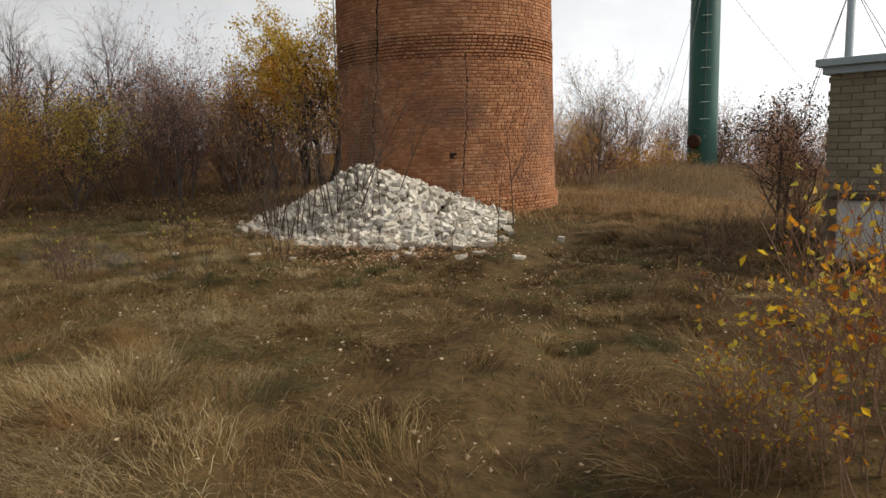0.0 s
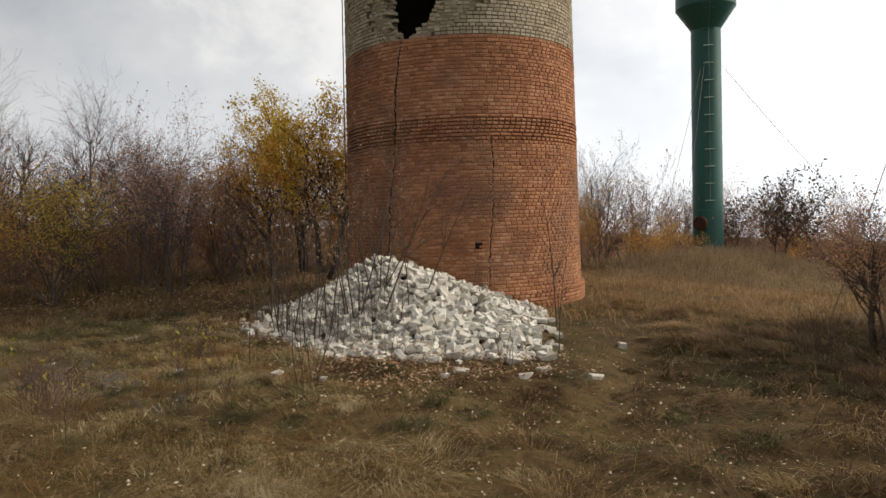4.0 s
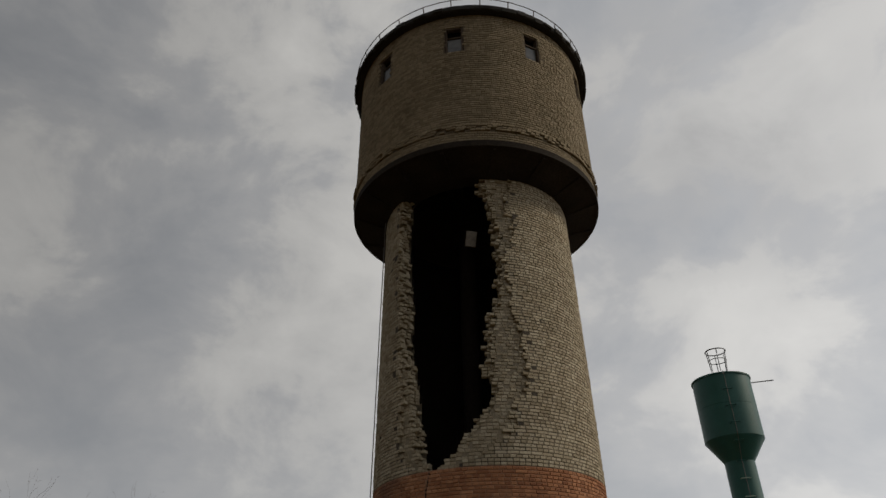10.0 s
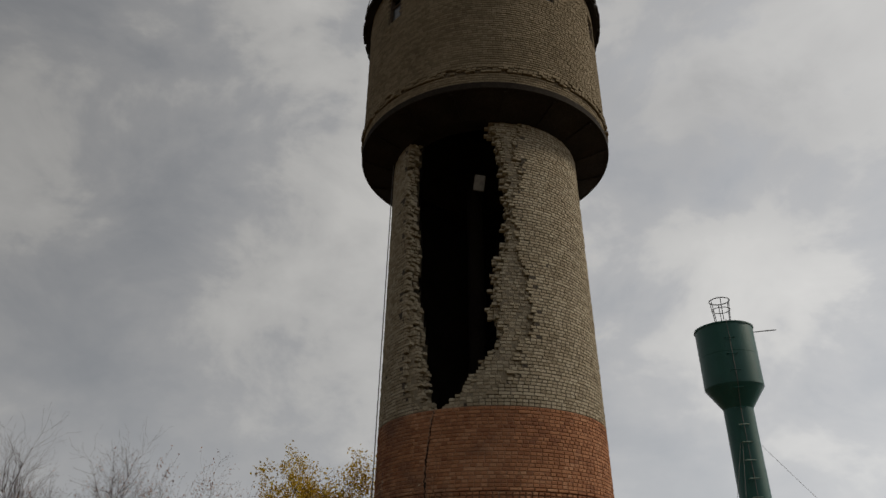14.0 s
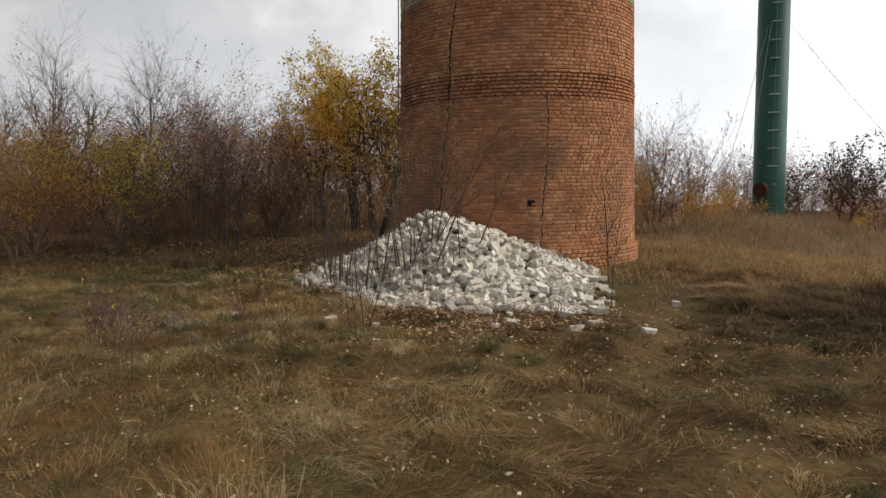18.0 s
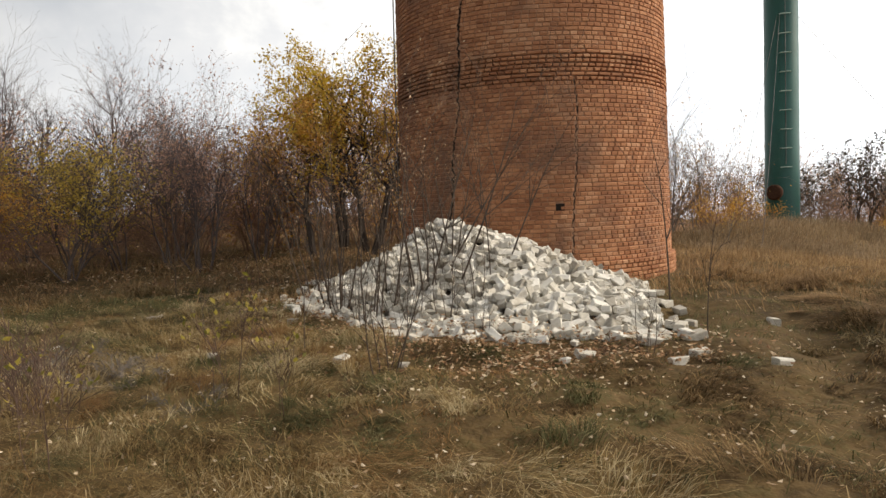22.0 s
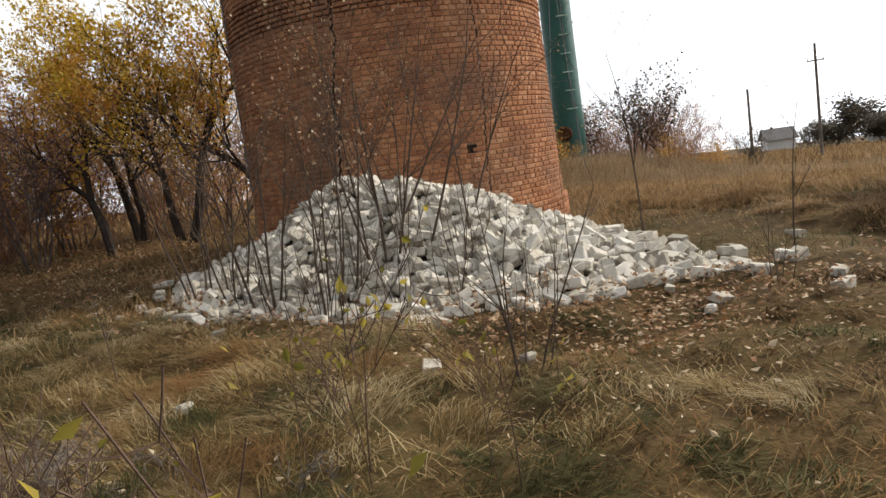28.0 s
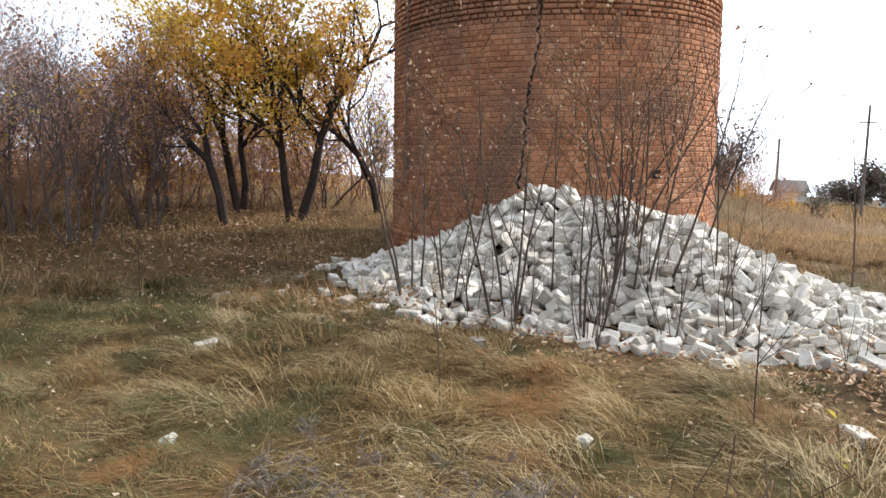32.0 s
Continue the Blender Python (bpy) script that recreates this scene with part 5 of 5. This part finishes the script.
for proto, spots in ((sucker, [(-1.93, -7.93, 0, 0.58), (-2.54, -5.36, 50, 0.85), (-3.1, -4.3, 120, 0.9), (-2.2, -5.0, 200, 0.9), (0.22, -7.5, 80, 0.55), (-1.5, -5.8, 310, 0.8), (-1.6, -4.9, 20, 0.9), (-2.9, -4.8, 250, 0.9),
                               (-1.95, -5.6, 160, 0.8), (-1.16, -6.55, 100, 0.5), (-1.2, -5.3, 280, 0.85)]),
                     (wand, [(1.27, -4.55, 0, 0.95), (-1.0, -5.0, 40, 0.8), (-2.35, -4.4, 90, 0.85), (-6.0, -2.4, 170, 0.6), (0.9, -7.0, 200, 0.6), (-2.75, -7.3, 250, 0.45), (-4.09, -6.16, 30, 0.4)]),
                     (rusty, [(-2.9, -4.6, 10, 1.0), (-1.9, -4.8, 130, 1.0), (-2.4, -5.2, 300, 0.9), (-3.5, -3.6, 60, 0.95), (-3.2, -4.0, 200, 0.85), (-1.5, -4.3, 20, 0.85)]),
                     (weed, [(-4.16, -8.88, 0, 1.0), (-4.42, -8.72, 120, 0.75), (3.4, -8.9, 60, 0.8), (3.9, -7.2, 10, 1.0), (-7.8, -6.5, 20, 1.1), (2.6, -10.6, 70, 0.6)]),
                     (brush, [(-4.6, -7.7, 0, 1.0), (-4.1, -7.95, 80, 0.9), (-5.2, -7.5, 160, 1.0), (-4.4, -7.2, 220, 0.8), (-5.0, -6.9, 300, 0.8), (-3.3, -8.6, 30, 0.7)])):
    for i, (x, y, turn, s) in enumerate(spots):
        lift = float(heap_h(x, y)) * 0.9
        m = pose(x, y, float(ground_z(x, y)) + lift, 0, 0, turn) @ Matrix.Diagonal((s, s, s, 1))
        if i == 0:
            proto.matrix_basis = m
        else:
            copy_thing(proto, m)
# suckers that lean out over the right of the heap
for x, y, tilt, turn, s in ((-1.37, -4.88, 24, 0, 1.15), (-1.50, -4.35, 30, 120, 1.1), (-0.75, -4.55, 20, 200, 1.0), (-1.75, -5.0, 16, 300, 1.1), (-2.2, -5.05, 12, 60, 1.0)):
    copy_thing(wand, pose(x, y, float(ground_z(x, y)) + float(heap_h(x, y)) * 0.9, 0, tilt, 0) @ pose(0, 0, 0, 0, 0, turn) @ Matrix.Scale(s, 4))
shrub = make_tree("shrub", "leafy shrub with orange and yellow autumn leaves on thin stems", "shrub", "yellow shrubs", 91, 1.15, 0.007, 2, 1, 0.07, 0.14, "red_twig", "bright_leaf", 230, 0.052, 0.022, stems=9, splay=0.26,
                  keep=lambda p: p.z > 0.25)
place_first(shrub, 2.15, -13.75, 0, 0.92)
for x, y, turn, s in ((1.78, -13.75, 120, 0.66), (2.7, -13.4, 210, 1.0), (2.05, -14.15, 60, 0.8), (2.4, -14.0, 300, 0.88), (2.45, -13.3, 170, 0.85), (1.62, -13.9, 20, 0.5)):
    plant_at(shrub, x, y, turn, s)
young = make_tree("shrub", "young shrub with sparse yellow-green leaves", "shrub", "yellow shrubs", 95, 1.05, 0.0038, 2, 1, 0.08, 0.12, "weed_stem", "young_leaf", 20, 0.050, 0.03, stems=2, splay=0.10,
                  keep=lambda p: p.z > 0.45)
place_first(young, -3.5, -10.02, 0, 0.95)
plant_at(young, -2.95, -8.6, 80, 1.1)
plant_at(young, -3.1, -8.4, 160, 0.9)
plant_at(young, -3.68, -9.5, 230, 0.75)
plant_at(young, -2.55, -8.9, 300, 0.9)


# ---- grass and litter ----
def blades(name, label, material, x, y, length, width, lean, per=1, seed=1, fan=0.8, clump=0.06):
    """Many arching blades, three corners wide at the foot, drawn out to a tip."""
    g = np.random.default_rng(seed)
    n = len(x)
    x = np.repeat(x, per) + g.normal(0, clump, n * per)
    y = np.repeat(y, per) + g.normal(0, clump, n * per)
    length = np.repeat(length, per) * g.uniform(0.5, 1.25, n * per)
    flow = 2.2 * np.sin(x * 0.55 + 1.1 * np.sin(y * 0.4)) + 1.9 * np.cos(y * 0.62 + 0.8 * np.sin(x * 0.5)) + 2.6
    comb = flow + np.repeat(g.normal(0, 0.7, n), per) + g.normal(0, fan, n * per)
    tilt = np.clip(lean + g.normal(0, 0.25, n * per), 0.05, 1.5)
    z = ground_z(x, y) - 0.015
    d = np.stack([np.cos(comb), np.sin(comb), np.zeros(n * per)], 1)
    s = np.stack([-np.sin(comb), np.cos(comb), np.zeros(n * per)], 1)
    w = (width * g.uniform(0.6, 1.3, n * per))[:, None]
    root = np.stack([x, y, z], 1)
    rise = length * (0.46 * np.cos(tilt * 0.8) + 0.06)
    h1, h2 = rise[:, None], (rise * np.clip(2.05 - 1.35 * tilt, 0.12, 1.7))[:, None]
    o1, o2 = (0.5 * length * np.sin(np.minimum(tilt * 0.9, 1.5)))[:, None], (0.95 * length * np.sin(np.minimum(tilt * 1.15, 1.55)))[:, None]
    up = np.array((0, 0, 1.0))
    mid = root + d * o1 + up * h1
    tip = root + d * o2 + up * np.maximum(h2, 0.02)
    v = np.stack([root - s * w, root + s * w, mid - s * w * 0.8, mid + s * w * 0.8, tip], 1).reshape(-1, 3)
    k = (5 * np.arange(n * per))[:, None]
    me = bpy.data.meshes.new(name)
    quads = k + np.array([[0, 1, 3, 2]])
    tris = k + np.array([[2, 3, 4]])
    count = n * per
    me.vertices.add(len(v))
    me.vertices.foreach_set("co", v.ravel())
    me.loops.add(count * 7)
    me.loops.foreach_set("vertex_index", np.concatenate([quads.ravel(), tris.ravel()]).astype(np.int32))
    me.polygons.add(count * 2)
    me.polygons.foreach_set("loop_start", np.concatenate([4 * np.arange(count), 4 * count + 3 * np.arange(count)]).astype(np.int32))
    me.materials.append(M[material])
    me.update(calc_edges=True)
    me.validate()
    return tagged(new(name, me), label, "grass", kind="stuff")


def scatter(n, box, seed, keep=None):
    g = np.random.default_rng(seed)
    x, y = g.uniform(box[0], box[1], n), g.uniform(box[2], box[3], n)
    ok = (np.hypot(x, y) > 2.75) & (heap_h(x, y) < 0.03)
    if keep is not None:
        ok &= keep(x, y, g.uniform(0, 1, n))
    return x[ok], y[ok]


def patch(x, y, s=1.0, o=0.0):
    return 0.5 + 0.25 * np.sin(x * 1.3 * s + 1.7 * np.sin(y * 0.9 * s + o) + o) + 0.25 * np.sin(y * 1.1 * s + 1.3 * np.sin(x * 0.8 * s - o))


def strand(x, y):
    """Half the width of a strand: fine beside the walk, several strands stuck together further off."""
    return 0.0008 + 0.00027 * np.clip(0.74 * x + 0.674 * y + 10.8, 0, 9)


def tussocks(name, label, material, x, y, size, per, seed):
    """Draped tufts: blades rise from a core, arch over and are combed along by the wind."""
    g = np.random.default_rng(seed)
    n = len(x) * per
    cx, cy, size = np.repeat(x, per), np.repeat(y, per), np.repeat(size, per)
    turn = g.uniform(0, 2 * np.pi, n)
    out = np.sqrt(g.uniform(0, 1, n)) * 0.20 * size
    rx, ry = cx + np.cos(turn) * out, cy + np.sin(turn) * out
    flow = 2.0 * np.sin(cx * 0.75 + 1.2 * np.sin(cy * 0.6)) + 1.8 * np.cos(cy * 0.85 + 0.9 * np.sin(cx * 0.7)) + 2.6 + np.repeat(g.normal(0, 0.5, len(x)), per)
    dx = 0.50 * np.cos(turn) + 1.05 * np.cos(flow) + g.normal(0, 0.34, n)
    dy = 0.50 * np.sin(turn) + 1.05 * np.sin(flow) + g.normal(0, 0.34, n)
    k = np.hypot(dx, dy)
    d = np.stack([dx / k, dy / k, np.zeros(n)], 1)
    s = np.stack([-d[:, 1], d[:, 0], np.zeros(n)], 1) * (strand(rx, ry) * g.uniform(0.6, 1.3, n))[:, None]
    long = (size * g.uniform(0.14, 0.46, n))[:, None]
    high = (size * np.repeat(g.uniform(0.03, 0.15, len(x)), per) * g.uniform(0.45, 1.15, n))[:, None]
    bend = g.normal(0, 0.13, (n, 1)) * long * np.stack([-d[:, 1], d[:, 0], np.zeros(n)], 1)
    up = np.array((0, 0, 1.0))
    root = np.stack([rx, ry, ground_z(rx, ry) - 0.01], 1)
    a = root + d * long * 0.30 + up * high * 0.75
    b = root + d * long * 0.62 + up * high * 0.86 + bend
    tip = root + d * long + up * high * g.uniform(0.0, 0.8, (n, 1)) + bend * 3
    v = np.stack([root - s, root + s, a - s, a + s, b - s * 0.8, b + s * 0.8, tip], 1).reshape(-1, 3)
    k = (7 * np.arange(n))[:, None]
    quads = np.concatenate([k + np.array([[0, 1, 3, 2]]), k + np.array([[2, 3, 5, 4]])])
    tris = k + np.array([[4, 5, 6]])
    me = bpy.data.meshes.new(name)
    me.vertices.add(len(v))
    me.vertices.foreach_set("co", v.ravel())
    me.loops.add(n * 11)
    me.loops.foreach_set("vertex_index", np.concatenate([quads.ravel(), tris.ravel()]).astype(np.int32))
    me.polygons.add(n * 3)
    me.polygons.foreach_set("loop_start", np.concatenate([4 * np.arange(2 * n), 8 * n + 3 * np.arange(n)]).astype(np.int32))
    me.materials.append(M[material])
    me.update(calc_edges=True)
    me.validate()
    return tagged(new(name, me), label, "grass", kind="stuff")


bald = lambda x, y: np.exp(-(foot_gap(x, y) / 0.6) ** 2)
# rises to the right: fewer straw blades, more rusty and green ones
shade = lambda x, y: smoothstep(-1.7, 0.6, x + 0.10 * (y + 10))
MEADOW = (-11.5, 6.5, -19.0, -1.0)
brim = lambda x, y: smoothstep(10.5, 8.0, np.hypot((x + 2.2) * 0.95, y + 9.5))
x, y = scatter(15000, MEADOW, 11, lambda x, y, u: u < brim(x, y) * (1 - 0.6 * bald(x, y) - 0.85 * shade(x, y)))
blades("grass", "matted dry straw-coloured grass", "dry_grass", x, y, 0.11 + 0.13 * patch(x, y), 0.0024, 1.32, 9, 1, 1.2, 0.07)
tg = np.random.default_rng(12)
tx, ty = np.meshgrid(np.arange(-11, 5.8, 0.31), np.arange(-18.5, -1.5, 0.31))
tx, ty = (tx + tg.uniform(-0.15, 0.15, tx.shape)).ravel(), (ty + tg.uniform(-0.15, 0.15, ty.shape)).ravel()
ok = (np.hypot(tx, ty) > 3.1) & (heap_h(tx, ty) < 0.02) & (tg.uniform(0, 1, len(tx)) < brim(tx, ty) * (0.93 - 0.95 * bald(tx, ty) - 0.35 * shade(tx, ty)))
tx, ty = tx[ok], ty[ok]
pick = tg.uniform(0, 1, len(tx)) < 0.12 + 0.45 * shade(tx, ty) + 0.5 * smoothstep(-3.5, -5.5, tx) * smoothstep(-9.5, -6.5, ty)
dull = np.exp(-((tx + 1.2) / 3.4) ** 2 - ((ty + 8.3) / 1.2) ** 2)
pick |= tg.uniform(0, 1, len(tx)) < 0.5 * dull
size = tg.uniform(0.5, 1.35, len(tx)) * (1 - 0.35 * dull)
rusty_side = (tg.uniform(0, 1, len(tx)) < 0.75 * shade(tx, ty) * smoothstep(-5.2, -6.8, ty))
tan_side = ~rusty_side & (tx > 0.9) & (ty > -6.6)
tussocks("tan_tufts", "tan rusty grass tufts beside the tower", "far_grass", tx[tan_side], ty[tan_side], size[tan_side], 140, 23)
tussocks("rusty_tufts", "rust-brown grass tufts on the right side", "rusty_grass", tx[rusty_side], ty[rusty_side], size[rusty_side] * 0.95, 150, 9)
pick, straw = pick & ~rusty_side & ~tan_side, ~pick & ~rusty_side & ~tan_side
tussocks("green_tufts", "dull green grass tufts among the dry ones", "green_grass", tx[pick], ty[pick], size[pick] * 0.85, 150, 8)
pale_ones = straw & (tg.uniform(0, 1, len(tx)) < 0.26 * (1 - shade(tx, ty)))
straw &= ~pale_ones
tussocks("pale_tufts", "bleached straw-pale grass tufts", "pale_grass", tx[pale_ones], ty[pale_ones], size[pale_ones] * 1.1, 190, 21)
tussocks("grass_tufts", "long dry grass tufts combed over by wind", "dry_grass", tx[straw], ty[straw], size[straw], 190, 2)
x, y = scatter(13000, MEADOW, 13, lambda x, y, u: u < brim(x, y) * (patch(x, y, 0.6, 4.0) ** 2 + 0.75 * shade(x, y) + 0.6 * smoothstep(-4.0, -6.0, x) * smoothstep(-10, -7, y)))
blades("green_grass", "sparse green grass among the dry stalks", "green_grass", x, y, 0.10 + 0.09 * patch(x, y), 0.0024, 1.1, 8, 3)
x, y = scatter(9000, (-24, 16, -3.5, 15), 14)
blades("tall_grass", "rough brown grass between the bushes", "far_grass", x, y, 0.25 + 0.22 * patch(x, y), 0.005, 0.85, 7, 4, 1.2, 0.12)
x, y = scatter(9000, (1.0, 22, -16, 6), 15, lambda x, y, u: u < smoothstep(0.6, 3.2, x + 0.2 * y + 0.8) * (1 - 0.75 * smoothstep(7.0, 4.5, x) * smoothstep(-3.0, -5.0, y)))
blades("slope_grass", "rough rusty grass on the slope", "far_grass", x, y, 0.22 + 0.20 * patch(x, y), 0.005, 0.9, 7, 5, 1.0, 0.10)
x, y = scatter(6000, (14, 80, -20, 70), 16, lambda x, y, u: (x + y > 22))
blades("field_grass", "dry grass of the far field", "far_grass", x, y, 0.45 + 0.3 * patch(x, y), 0.03, 0.6, 5, 6, 1.2, 0.4)
x, y = scatter(3000, (-40, 14, 15, 36), 17)
blades("scrub_grass", "dry grass under the scrub", "far_grass", x, y, 0.5 + 0.3 * patch(x, y), 0.03, 0.6, 5, 7, 1.2, 0.4)


x, y = scatter(3200, (4.5, 16, 3.0, 13.0), 18)
blades("mound_grass", "tall shaggy tan grass on the mound", "mound_grass", x, y, 0.42 + 0.38 * patch(x, y), 0.004, 0.75, 9, 9, 1.3, 0.16)


def litter(n, spots, seed, size, material, label):
    g = np.random.default_rng(seed)
    pick = g.integers(0, len(spots), n)
    s = np.array(spots)[pick]
    x, y = s[:, 0] + g.normal(0, 1, n) * s[:, 2], s[:, 1] + g.normal(0, 1, n) * s[:, 3]
    ok = (np.hypot(x, y) > 2.7) & (heap_h(x, y) < 0.15)
    x, y = x[ok], y[ok]
    n = len(x)
    z = ground_z(x, y) + heap_h(x, y) + g.uniform(0.015, 0.09, n)
    c = np.stack([x, y, z], 1)
    a = g.normal(0, 1, (n, 3)) * (1, 1, 0.35)
    a /= np.linalg.norm(a, axis=1)[:, None]
    b = np.cross(a, g.normal(0, 0.35, (n, 3)) + (0, 0, 1))
    b /= np.linalg.norm(b, axis=1)[:, None]
    nrm = np.cross(a, b)
    w = (size * g.uniform(0.5, 1.3, n))[:, None]
    v = np.stack([c - a * w * 0.5, c + b * w * 0.34 + nrm * w * 0.15, c + a * w * 0.55, c - b * w * 0.34 + nrm * w * 0.15], 1).reshape(-1, 3)
    k = 4 * np.arange(n)
    m = Mesh()
    m.put(v, [])
    m.f = [tuple(int(i) for i in f) for f in list(zip(k, k + 1, k + 2)) + list(zip(k, k + 2, k + 3))]
    return solid("fallen_leaves", m, M[material], label, "leaf litter", kind="stuff")


litter(3600, [(x + TOP_X, y + TOP_Y - 0.25, 0.5, 0.45) for x, y in zip(FOOT_X[2:11], FOOT_Y[2:11])] + [(-1.2, -7.5, 1.0, 0.4), (-0.6, -7.7, 0.6, 0.4)], 31, 0.046, "leaf_litter",
       "curled rust-brown fallen leaves before the heap")
litter(4600, [(-3.0, -10.0, 3.0, 3.0), (-1.0, -12.0, 3.0, 3.0), (2.0, -9.0, 2.5, 2.0), (-5.0, -1.5, 2.0, 2.0)], 32, 0.032, "pale_litter", "scattered pale brown fallen leaves")
litter(4200, [(-7.0, 1.0, 2.5, 1.6), (-4.5, 1.5, 1.2, 1.6), (-10.5, 1.0, 2.5, 1.8), (-5.0, 4.0, 1.6, 1.2)], 33, 0.075, "leaf_litter", "rust-brown fallen leaves under the thicket")
